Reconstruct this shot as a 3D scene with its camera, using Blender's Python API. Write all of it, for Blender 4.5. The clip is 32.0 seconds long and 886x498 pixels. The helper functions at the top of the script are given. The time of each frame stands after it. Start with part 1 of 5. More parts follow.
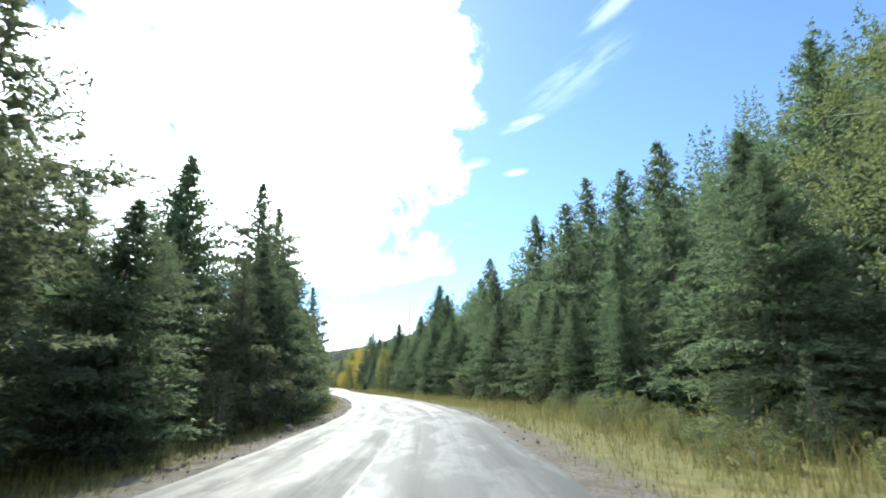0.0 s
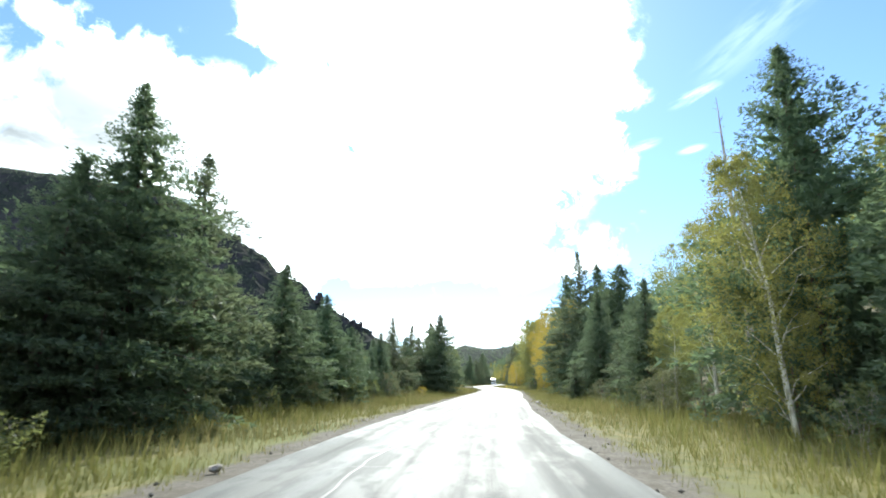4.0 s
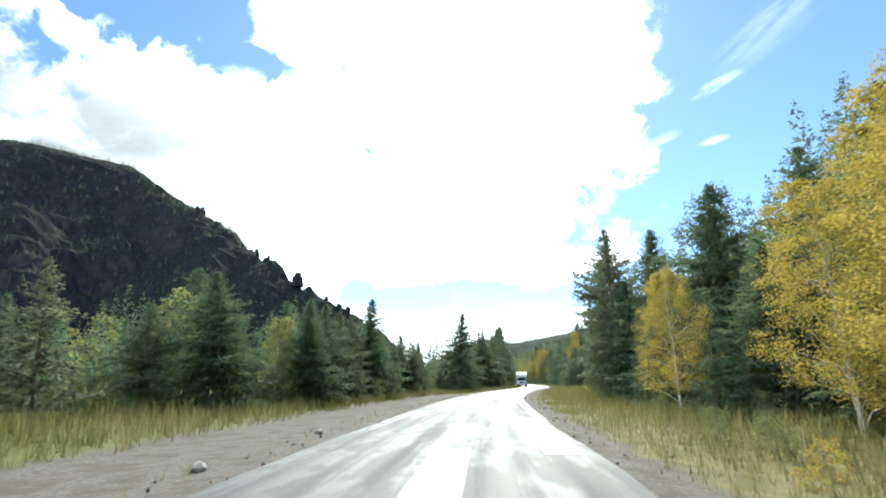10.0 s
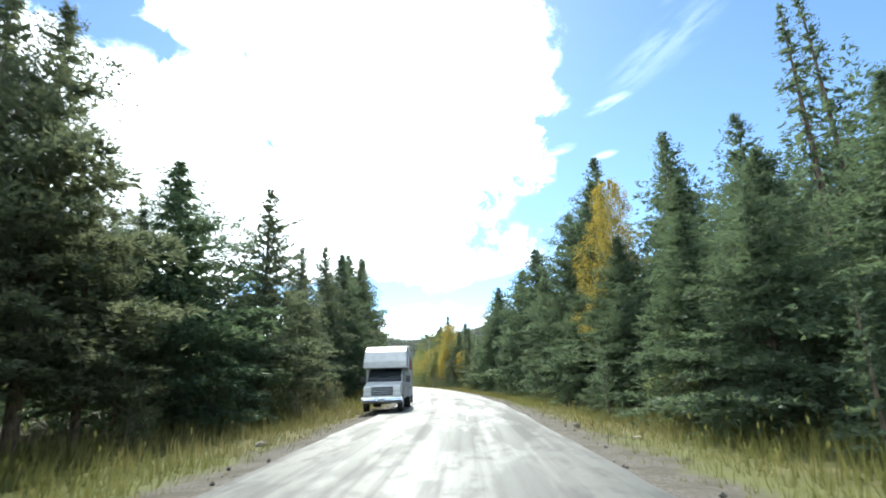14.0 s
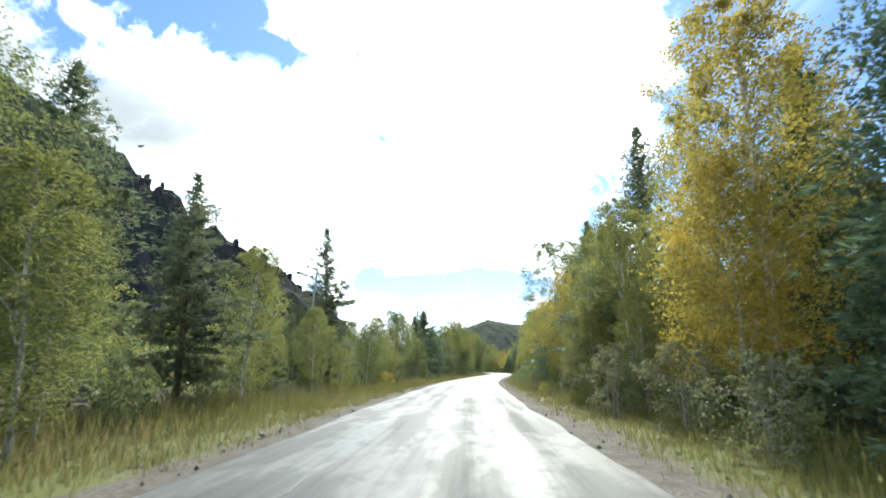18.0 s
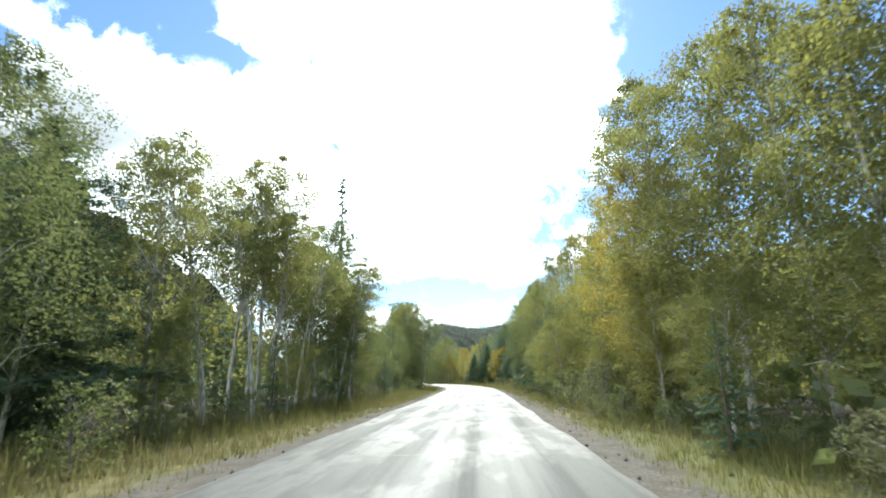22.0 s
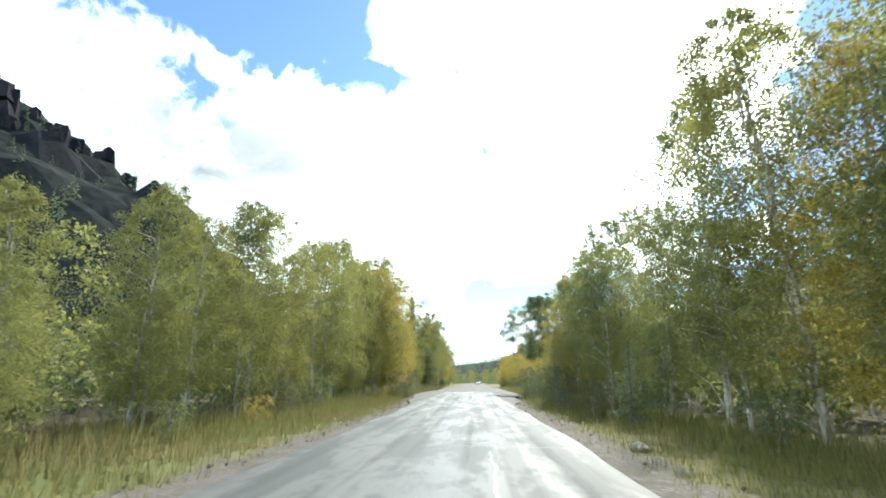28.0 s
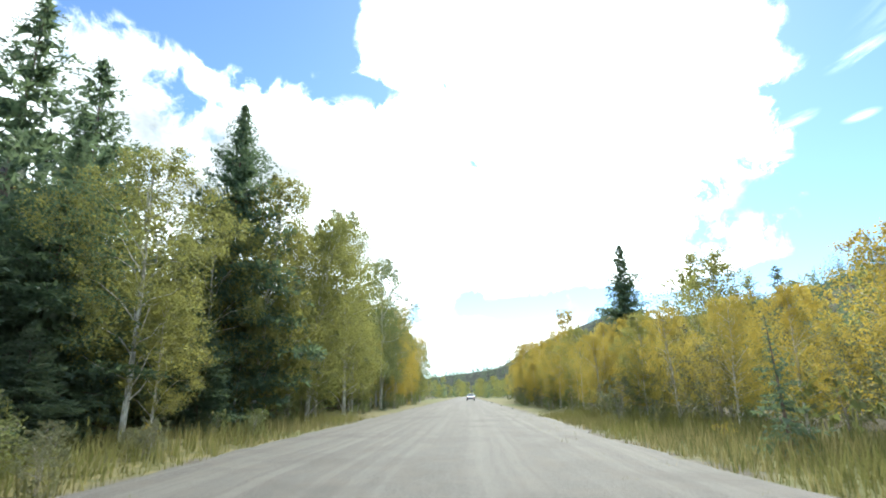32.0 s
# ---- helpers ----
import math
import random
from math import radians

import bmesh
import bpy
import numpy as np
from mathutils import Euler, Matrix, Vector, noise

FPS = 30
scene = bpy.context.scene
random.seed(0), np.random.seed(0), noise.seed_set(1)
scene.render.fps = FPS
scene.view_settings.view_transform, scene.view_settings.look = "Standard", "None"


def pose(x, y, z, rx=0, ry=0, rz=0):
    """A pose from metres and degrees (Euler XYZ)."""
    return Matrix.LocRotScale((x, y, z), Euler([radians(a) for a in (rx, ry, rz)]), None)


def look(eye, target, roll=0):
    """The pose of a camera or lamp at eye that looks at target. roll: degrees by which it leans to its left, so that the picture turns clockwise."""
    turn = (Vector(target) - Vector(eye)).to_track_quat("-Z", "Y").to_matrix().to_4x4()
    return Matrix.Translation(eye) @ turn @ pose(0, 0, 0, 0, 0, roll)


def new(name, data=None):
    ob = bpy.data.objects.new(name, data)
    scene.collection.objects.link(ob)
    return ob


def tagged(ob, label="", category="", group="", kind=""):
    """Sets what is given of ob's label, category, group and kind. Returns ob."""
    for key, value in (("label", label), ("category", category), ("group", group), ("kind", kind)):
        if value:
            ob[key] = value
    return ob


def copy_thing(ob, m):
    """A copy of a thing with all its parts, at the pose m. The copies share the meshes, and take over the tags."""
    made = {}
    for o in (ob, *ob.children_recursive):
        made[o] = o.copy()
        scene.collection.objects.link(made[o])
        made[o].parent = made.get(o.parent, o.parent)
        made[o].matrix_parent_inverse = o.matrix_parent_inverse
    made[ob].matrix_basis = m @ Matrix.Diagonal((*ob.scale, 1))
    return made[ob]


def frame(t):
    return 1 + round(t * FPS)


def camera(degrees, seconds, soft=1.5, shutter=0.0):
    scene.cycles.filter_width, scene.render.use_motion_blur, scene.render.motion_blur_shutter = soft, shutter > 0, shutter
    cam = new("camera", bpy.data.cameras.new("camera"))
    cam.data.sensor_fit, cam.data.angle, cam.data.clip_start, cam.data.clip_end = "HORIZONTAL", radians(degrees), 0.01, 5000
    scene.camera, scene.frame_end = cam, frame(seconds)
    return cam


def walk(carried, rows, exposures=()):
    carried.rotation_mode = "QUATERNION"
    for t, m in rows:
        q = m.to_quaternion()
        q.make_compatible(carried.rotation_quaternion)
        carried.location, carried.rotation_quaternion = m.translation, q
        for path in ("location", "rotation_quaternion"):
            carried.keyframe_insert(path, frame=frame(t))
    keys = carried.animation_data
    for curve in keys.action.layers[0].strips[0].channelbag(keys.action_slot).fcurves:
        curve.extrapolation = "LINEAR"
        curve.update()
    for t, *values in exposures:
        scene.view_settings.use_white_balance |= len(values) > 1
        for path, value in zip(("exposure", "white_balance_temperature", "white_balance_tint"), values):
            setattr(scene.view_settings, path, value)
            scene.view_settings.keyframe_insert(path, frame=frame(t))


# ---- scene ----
cam = camera(80.1, 32.0, soft=1.8, shutter=0.06)
# seconds, x, y, z, yaw, pitch, roll
PATH = [
    (0.0, 0.000, 0.000, 1.450, -0.12, 14.46, -0.02),
    (0.5, 0.084, 12.266, 1.450, 4.80, 13.90, -0.01),
    (1.0, -0.618, 24.718, 1.450, 8.50, 13.67, -0.35),
    (1.5, -2.076, 37.090, 1.450, 11.81, 13.83, -0.61),
    (2.0, -4.267, 49.564, 1.450, 15.28, 14.15, -0.56),
    (2.5, -6.990, 61.777, 1.450, 17.07, 14.41, -0.65),
    (3.0, -10.112, 73.891, 1.450, 19.10, 14.53, -0.02),
    (3.5, -13.382, 85.676, 1.450, 19.86, 14.23, 0.20),
    (4.0, -16.652, 97.620, 1.450, 18.56, 14.16, 0.17),
    (4.5, -19.767, 109.844, 1.450, 17.47, 14.15, 0.12),
    (5.0, -22.688, 122.353, 1.450, 16.39, 14.13, 0.06),
    (5.5, -25.416, 135.142, 1.450, 15.70, 14.19, -0.09),
    (6.0, -27.953, 147.951, 1.450, 15.26, 14.06, 0.85),
    (6.5, -30.166, 159.688, 1.450, 14.41, 13.93, 0.50),
    (7.0, -32.439, 171.633, 1.450, 14.26, 14.14, 0.25),
    (7.5, -34.960, 183.990, 1.450, 15.59, 14.22, -0.24),
    (8.0, -37.865, 196.622, 1.450, 17.42, 14.01, -0.19),
    (8.5, -41.170, 209.000, 1.450, 19.20, 13.94, -1.05),
    (9.0, -44.866, 221.260, 1.450, 20.81, 13.97, -0.82),
    (9.5, -48.657, 233.101, 1.450, 21.29, 14.15, -0.84),
    (10.0, -52.422, 244.922, 1.450, 20.75, 14.11, -0.74),
    (10.5, -55.945, 256.469, 1.450, 19.91, 14.15, -0.90),
    (11.0, -59.328, 268.230, 1.450, 19.03, 14.44, -0.96),
    (11.5, -62.427, 280.009, 1.450, 17.67, 14.15, -1.33),
    (12.0, -65.208, 292.210, 1.450, 15.34, 13.99, -0.78),
    (12.5, -67.560, 304.613, 1.450, 13.16, 14.09, -0.62),
    (13.0, -69.538, 317.352, 1.450, 11.29, 13.89, -1.34),
    (13.5, -71.162, 330.108, 1.450, 9.70, 13.58, -2.20),
    (14.0, -72.638, 342.822, 1.450, 9.98, 13.94, -1.61),
    (14.5, -74.157, 355.164, 1.450, 10.52, 14.71, -1.37),
    (15.0, -75.931, 367.138, 1.450, 12.43, 14.65, -1.48),
    (15.5, -78.106, 378.777, 1.450, 15.21, 14.79, -1.39),
    (16.0, -80.711, 390.641, 1.450, 16.48, 13.83, -0.92),
    (16.5, -83.680, 402.827, 1.450, 17.76, 13.66, -0.61),
    (17.0, -87.008, 415.329, 1.450, 19.03, 13.49, -0.31),
    (17.5, -90.722, 428.134, 1.450, 20.33, 13.07, 0.09),
    (18.0, -94.859, 441.125, 1.450, 22.19, 12.85, 0.07),
    (18.5, -99.240, 453.824, 1.450, 23.52, 13.64, -0.04),
    (19.0, -103.624, 466.255, 1.450, 23.01, 13.56, -0.83),
    (19.5, -107.696, 478.182, 1.450, 22.13, 13.52, -0.76),
    (20.0, -111.409, 489.772, 1.450, 20.64, 13.70, -0.65),
    (20.5, -114.718, 500.930, 1.450, 19.45, 13.87, -0.83),
    (21.0, -117.773, 512.133, 1.450, 17.70, 14.11, -1.35),
    (21.5, -120.654, 523.426, 1.450, 17.16, 13.87, -0.91),
    (22.0, -123.536, 535.093, 1.450, 17.10, 13.78, -1.13),
    (22.5, -126.385, 546.659, 1.450, 17.42, 14.00, -1.37),
    (23.0, -129.328, 558.435, 1.450, 18.05, 13.62, -1.26),
    (23.5, -132.233, 570.306, 1.450, 16.96, 13.50, -0.82),
    (24.0, -135.097, 582.591, 1.450, 15.94, 13.43, -1.27),
    (24.5, -138.099, 594.948, 1.450, 17.15, 13.39, -1.03),
    (25.0, -141.541, 607.291, 1.450, 20.28, 13.21, -0.61),
    (25.5, -145.579, 619.574, 1.450, 23.77, 13.00, -0.39),
    (26.0, -150.198, 631.618, 1.450, 25.97, 13.40, -0.38),
    (26.5, -155.324, 643.398, 1.450, 28.42, 13.66, -0.26),
    (27.0, -160.929, 654.900, 1.450, 30.86, 13.92, -0.13),
    (27.5, -166.964, 666.122, 1.450, 33.49, 13.95, -0.13),
    (28.0, -173.253, 677.112, 1.450, 34.21, 14.08, -0.08),
    (28.5, -179.545, 687.860, 1.450, 33.90, 14.15, 0.08),
    (29.0, -185.815, 698.404, 1.450, 34.34, 13.82, -0.50),
    (29.5, -191.866, 708.326, 1.450, 35.63, 13.88, 0.13),
    (30.0, -197.706, 717.784, 1.450, 35.53, 13.45, -0.07),
    (30.5, -203.009, 726.519, 1.450, 34.38, 14.33, -0.89),
    (31.0, -208.008, 735.009, 1.450, 32.50, 14.01, -1.95),
    (31.5, -212.773, 743.166, 1.450, 33.82, 14.72, -1.82),
    (32.0, -217.610, 751.460, 1.450, 33.03, 15.42, -0.90),
]
EXPOSURE = 1.05
walk(cam, [(t, pose(x, y, z, 90, 0, yaw) @ pose(0, 0, 0, pitch) @ pose(0, 0, 0, 0, 0, roll)) for t, x, y, z, yaw, pitch, roll in PATH],
     [(t, EXPOSURE + stops, 6350, 4) for t, stops in ((0, 0.1), (3, 0.2), (6, 0.2), (8, -0.05), (13, 0.05), (15, 0), (23, 0), (25, 0.2), (28, 0.15), (30, 0.18), (31, -0.05), (32, 0.1))])

# ---- world and sun ----
SUN_AZ, SUN_EL = 14.5, 41.5   # degrees to the left of +y, and above the horizon


def way(az, el):
    a, e = radians(az), radians(el)
    return Vector((-math.sin(a) * math.cos(e), math.cos(a) * math.cos(e), math.sin(e)))


class Nodes:
    """Short hand for a node tree."""

    def __init__(self, tree):
        self.t = tree
        tree.nodes.clear()

    def n(self, kind, *links, **values):
        node = self.t.nodes.new(kind)
        for key, v in values.items():
            if key == "op":
                node.operation = v
            elif key == "blend":
                node.blend_type = v
            elif key == "data":
                node.data_type = v
            else:
                k = key.replace("_", " ")
                hit = [s for s in node.inputs if s.name.lower() == k and s.enabled]
                if isinstance(v, bpy.types.NodeSocket):
                    self.t.links.new(v, hit[0])
                else:
                    hit[0].default_value = v
        for i, v in enumerate(links):
            if v is None:
                continue
            if isinstance(v, bpy.types.NodeSocket):
                self.t.links.new(v, node.inputs[i])
            else:
                node.inputs[i].default_value = v
        return node

    def math(self, op, *a):
        return self.n("ShaderNodeMath", *a, op=op).outputs[0]

    def vec(self, op, *a):
        node = self.n("ShaderNodeVectorMath", *a, op=op)
        return node.outputs["Value"] if op in ("DOT_PRODUCT", "LENGTH", "DISTANCE") else node.outputs[0]

    def noise(self, at, scale, detail=4.0, rough=0.55):
        return self.n("ShaderNodeTexNoise", vector=at, scale=scale, detail=detail, roughness=rough).outputs[0]

    def ramp(self, fac, lo, hi, a=0.0, b=1.0):
        node = self.n("ShaderNodeMapRange", fac, lo, hi, a, b)
        node.interpolation_type = "SMOOTHSTEP"
        return node.outputs[0]

    def mix(self, fac, a, b, blend="MIX"):
        node = self.t.nodes.new("ShaderNodeMix")
        node.data_type, node.blend_type = "RGBA", blend
        for k, v in ((0, fac), (6, a), (7, b)):
            if isinstance(v, bpy.types.NodeSocket):
                self.t.links.new(v, node.inputs[k])
            else:
                node.inputs[k].default_value = (*v, 1) if k and len(v) == 3 else v
        return node.outputs[2]


def make_world():
    world = bpy.data.worlds.new("sky")
    world.use_nodes = True
    scene.world = world
    g = Nodes(world.node_tree)
    sky = g.n("ShaderNodeTexSky")
    sky.sky_type, sky.sun_disc = "NISHITA", False
    sky.sun_elevation, sky.sun_rotation = radians(SUN_EL), radians(-SUN_AZ)
    sky.altitude, sky.dust_density, sky.air_density, sky.ozone_density = 2000, 0.8, 1.0, 1.0
    d = g.n("ShaderNodeTexCoord").outputs["Generated"]
    sep = g.n("ShaderNodeSeparateXYZ", d)
    # the cloud deck, seen in perspective, with banks and gaps by bearing and height
    up = g.math("ADD", g.math("MAXIMUM", sep.outputs[2], 0.0), 0.16)
    flat = g.vec("DIVIDE", d, g.n("ShaderNodeCombineXYZ", up, up, up).outputs[0])
    big = g.noise(flat, 1.3, 6.0, 0.6)
    fine = g.noise(d, 8.0, 8.0, 0.62)
    az = g.math("MULTIPLY", g.math("ARCTAN2", g.math("MULTIPLY", sep.outputs[0], -1.0), sep.outputs[1]), 57.2958)
    el = g.math("MULTIPLY", g.math("ARCSINE", sep.outputs[2]), 57.2958)

    def bank(a0, e0, wa, we, amount):
        q = g.n("ShaderNodeCombineXYZ", g.math("DIVIDE", g.math("SUBTRACT", az, a0), wa), g.math("DIVIDE", g.math("SUBTRACT", el, e0), we), 0.0)
        return g.ramp(g.vec("LENGTH", q.outputs[0]), 1.5, 0.45, 0.0, amount)

    def streak(a0, e0, turn, length, width, amount):
        """A thin wisp, drawn out along a slanting line."""
        c, q = math.cos(radians(turn)), math.sin(radians(turn))
        x, y = g.math("SUBTRACT", az, a0), g.math("SUBTRACT", el, e0)
        lengthways = g.math("ADD", g.math("MULTIPLY", x, c), g.math("MULTIPLY", y, q))
        across = g.math("SUBTRACT", g.math("MULTIPLY", y, c), g.math("MULTIPLY", x, q))
        v = g.n("ShaderNodeCombineXYZ", g.math("DIVIDE", lengthways, length), g.math("DIVIDE", across, width), 0.0).outputs[0]
        comb = g.noise(g.n("ShaderNodeCombineXYZ", g.math("MULTIPLY", lengthways, 0.16), g.math("MULTIPLY", across, 0.9), a0).outputs[0], 1.0, 5.0, 0.6)
        return g.math("MULTIPLY", g.ramp(g.vec("LENGTH", v), 1.0, 0.2, 0.0, amount), g.ramp(comb, 0.34, 0.62))

    # the bank at 170 is unseen, made broad to light the trees' near sides
    cloudy = 0.0
    for row in ((17, 30, 17, 25, 1.35), (42, 18, 26, 13, 1.2), (72, 21, 26, 13, 0.95), (24, 5.0, 22, 2.6, 0.75), (100, 26, 26, 18, 0.9), (32, 38, 11, 7, 0.95),
                (84, 38, 9, 8, 0.8), (66, 33, 4, 2, 0.5), (8, 13, 9, 3, 0.55), (170, 42, 75, 42, 1.0), (-110, 30, 40, 18, 0.7)):
        cloudy = g.math("MAXIMUM", cloudy, bank(*row))
    for row in ((59, 39.5, 14, 6.0, 0.85), (43, 31.5, 6, 1.5, 0.4), (20, 9.0, 15, 1.7, 0.75), (3, 18, 4, 2.5, 0.5), (52, 16, 7, 2.0, 0.25), (0, 9, 7, 2.2, 0.5)):
        cloudy = g.math("SUBTRACT", cloudy, bank(*row))
    bend = g.n("ShaderNodeTexNoise", vector=d, scale=9.0, detail=5.0).outputs["Color"]
    bent = g.vec("ADD", d, g.vec("MULTIPLY", g.vec("SUBTRACT", bend, (0.5, 0.5, 0.5)), (0.12, 0.12, 0.12)))
    puffs = g.noise(bent, 16.0, 8.0, 0.6)
    rough = g.math("ADD", g.math("MULTIPLY", g.math("SUBTRACT", big, 0.5), 0.75), g.math("MULTIPLY", g.math("SUBTRACT", fine, 0.5), 1.1))
    rough = g.math("ADD", rough, g.math("MULTIPLY", g.math("SUBTRACT", puffs, 0.5), 1.5))
    rough = g.math("MULTIPLY", rough, g.ramp(cloudy, 0.0, 0.4, 0.15, 1.0))
    total = g.math("ADD", g.math("MULTIPLY", cloudy, 0.55), rough)
    cover = g.ramp(total, 0.08, 0.42)
    for row in ((-16, 31.5, -24, 9.0, 2.6, 0.08), (-9.5, 27.5, -14, 3.4, 1.0, 0.22), (-22, 38, -25, 7, 1.4, 0.15), (-3.5, 23.5, -12, 2.6, 0.7, 0.30), (-4, 28, -50, 1.6, 0.5, 0.3), (-8.5, 22.5, -5, 1.8, 0.5, 0.25)):
        cover = g.math("MAXIMUM", cover, streak(*row))
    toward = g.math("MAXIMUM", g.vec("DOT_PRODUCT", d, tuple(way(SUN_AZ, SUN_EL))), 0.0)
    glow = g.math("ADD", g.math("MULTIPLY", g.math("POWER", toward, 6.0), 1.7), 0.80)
    # clouds away from the sun, out of view, brightened as fill for the trees
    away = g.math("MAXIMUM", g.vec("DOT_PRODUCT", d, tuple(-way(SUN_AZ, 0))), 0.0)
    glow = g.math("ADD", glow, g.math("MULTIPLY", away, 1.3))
    thick = g.ramp(g.noise(flat, 1.7, 5.0), 0.38, 0.68, 1.0, 0.5)
    # grey undersides of the lower banks
    under = g.noise(g.vec("MULTIPLY", bent, (3.0, 3.0, 8.0)), 1.0, 6.0)
    grey = g.math("ADD", bank(64, 23, 20, 5.5, 0.75), bank(38, 15, 10, 3.0, 0.5))
    grey = g.math("SUBTRACT", 1.0, g.math("MULTIPLY", grey, g.ramp(under, 0.34, 0.62)))
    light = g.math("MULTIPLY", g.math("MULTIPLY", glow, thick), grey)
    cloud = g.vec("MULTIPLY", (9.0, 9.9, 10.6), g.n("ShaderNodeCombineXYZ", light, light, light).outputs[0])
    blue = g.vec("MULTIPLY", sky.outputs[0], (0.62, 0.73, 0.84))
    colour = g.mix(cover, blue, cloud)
    back = g.n("ShaderNodeBackground", colour, 0.15)
    g.t.links.new(back.outputs[0], g.n("ShaderNodeOutputWorld").inputs[0])


make_world()
sun = new("sun", bpy.data.lights.new("sun", "SUN"))
sun.data.energy, sun.data.angle, sun.data.color = 4.2, radians(0.6), (1.0, 0.94, 0.85)
sun.matrix_world = look(way(SUN_AZ, SUN_EL) * 100, (0, 0, 0))

# ---- the plan ----
# middle of the road, every 18 m or so
ROAD = [
    (-0.85, 0.03),
    (-1.99, 29.85),
    (-7.27, 59.27),
    (-14.97, 88.22),
    (-22.42, 117.32),
    (-28.58, 146.71),
    (-34.21, 176.17),
    (-41.02, 205.32),
    (-49.83, 233.96),
    (-58.64, 262.66),
    (-65.99, 291.80),
    (-70.95, 321.45),
    (-74.51, 351.24),
    (-79.39, 380.76),
    (-86.40, 409.88),
    (-94.91, 438.59),
    (-104.75, 466.91),
    (-114.02, 495.48),
    (-121.80, 524.49),
    (-129.00, 553.62),
    (-136.02, 582.80),
    (-143.80, 611.69),
    (-154.53, 639.59),
    (-168.03, 666.28),
    (-183.10, 692.20),
    (-198.71, 717.80),
    (-214.02, 743.62),
]
HALF = 3.1            # half the road's width


def road_line(step=2.0, before=160.0, after=420.0):
    p = np.array(ROAD, float)
    d0, d1 = p[0] - p[1], p[-1] - p[-2]
    d0, d1 = d0 / np.linalg.norm(d0), d1 / np.linalg.norm(d1)
    ext0 = [p[0] + d0 * k for k in np.arange(before, 0, -18)]
    # beyond the last bend seen, the road runs straight on
    ext1 = [p[-1] + d1 * k for k in np.arange(18, after, 18)]
    p = np.vstack([ext0, p, ext1])
    s = np.r_[0, np.cumsum(np.hypot(*np.diff(p, axis=0).T))]
    q = np.arange(0, s[-1], step)
    # Catmull-Rom through the points
    i = np.clip(np.searchsorted(s, q, side="right") - 1, 0, len(s) - 2)
    u = ((q - s[i]) / (s[i + 1] - s[i]))[:, None]
    a, b, c, d = p[np.maximum(i - 1, 0)], p[i], p[i + 1], p[np.minimum(i + 2, len(p) - 1)]
    line = 0.5 * (2 * b + (c - a) * u + (2 * a - 5 * b + 4 * c - d) * u**2 + (3 * b - a - 3 * c + d) * u**3)
    return q - len(ext0) * 0 - s[len(ext0)], line


S_LINE, LINE = road_line()
TAN = np.gradient(LINE, axis=0)
TAN /= np.linalg.norm(TAN, axis=1)[:, None]
RIGHT = np.stack([TAN[:, 1], -TAN[:, 0]], 1)


def at_road(s, off):
    """The place s metres along the road and off metres to the right of its middle."""
    x, y = (np.interp(s, S_LINE, LINE[:, k]) + off * np.interp(s, S_LINE, RIGHT[:, k]) for k in (0, 1))
    return x, y


def road_off(x, y):
    """Along and across: how far along the road a place is, and how far to the right of it."""
    p = np.stack([np.asarray(x, float).ravel(), np.asarray(y, float).ravel()], 1)
    s, o = np.empty(len(p)), np.empty(len(p))
    for k in range(0, len(p), 4000):
        q = p[k:k + 4000]
        d = ((q[:, None] - LINE[None]) ** 2).sum(-1)
        i = d.argmin(1)
        v = q - LINE[i]
        s[k:k + 4000] = S_LINE[i] + (v * TAN[i]).sum(1)
        o[k:k + 4000] = (v * RIGHT[i]).sum(1)
    return s, o


# ---- heights of the ground ----
def ease(x, a, b):
    u = np.clip((np.asarray(x, float) - a) / (b - a), 0, 1)
    return u * u * (3 - 2 * u)


def ground_z(s, off):
    """Height of the ground s metres along the road and off metres to the right."""
    s, off = np.asarray(s, float), np.asarray(off, float)
    a = np.abs(off)
    z = -0.06 - 0.22 * ease(a, HALF + 0.6, HALF + 3.0) + 0.35 * ease(a, 8, 14)
    # wooded slope on the right, steep at first, gone by the aspen flats
    k = np.interp(s, (-200, 60, 150, 230, 300, 400, 470), (0.72, 0.72, 0.5, 0.32, 0.56, 0.5, 0.0))
    z = z + k * np.clip(off - 15, 0, 130) * (1 - 0.3 * ease(off, 60, 150)) - k * np.clip(off - 150, 0, 200) * 0.4
    # lower ridge on the right past the end of the tarmac
    z = z + 37 * ease(off, 45, 130) * ease(s, 775, 880) * (1 - ease(s, 925, 1020))
    # foot of the mountain on the left
    z = z + 0.10 * np.clip(-off - 30, 0, 60) * ease(s, -100, 40)
    z = z + 0.5 * np.sin(s * 0.05 + off * 0.11) * ease(a, 12, 40)
    return z


# ---- meshes ----
def mesh_of(name, verts, faces, material=None, smooth=False):
    me = bpy.data.meshes.new(name)
    v = np.asarray(verts, np.float32).reshape(-1, 3)
    f = np.asarray(faces, np.int32)
    if f.ndim == 2:
        k = f.shape[1]
        me.vertices.add(len(v))
        me.vertices.foreach_set("co", v.ravel())
        me.loops.add(f.size)
        me.loops.foreach_set("vertex_index", f.ravel())
        me.polygons.add(len(f))
        me.polygons.foreach_set("loop_start", np.arange(0, f.size, k, dtype=np.int32))
        me.polygons.foreach_set("loop_total", np.full(len(f), k, np.int32))
        me.update(calc_edges=True)
    else:
        me.from_pydata(v.tolist(), [], [list(q) for q in faces])
    if material:
        me.materials.append(material)
    me.polygons.foreach_set("use_smooth", np.full(len(me.polygons), bool(smooth)))
    return me


def part(name, mesh, parent=None, label="", **tags):
    ob = new(name, mesh)
    ob.parent = parent
    return tagged(ob, label, **tags)


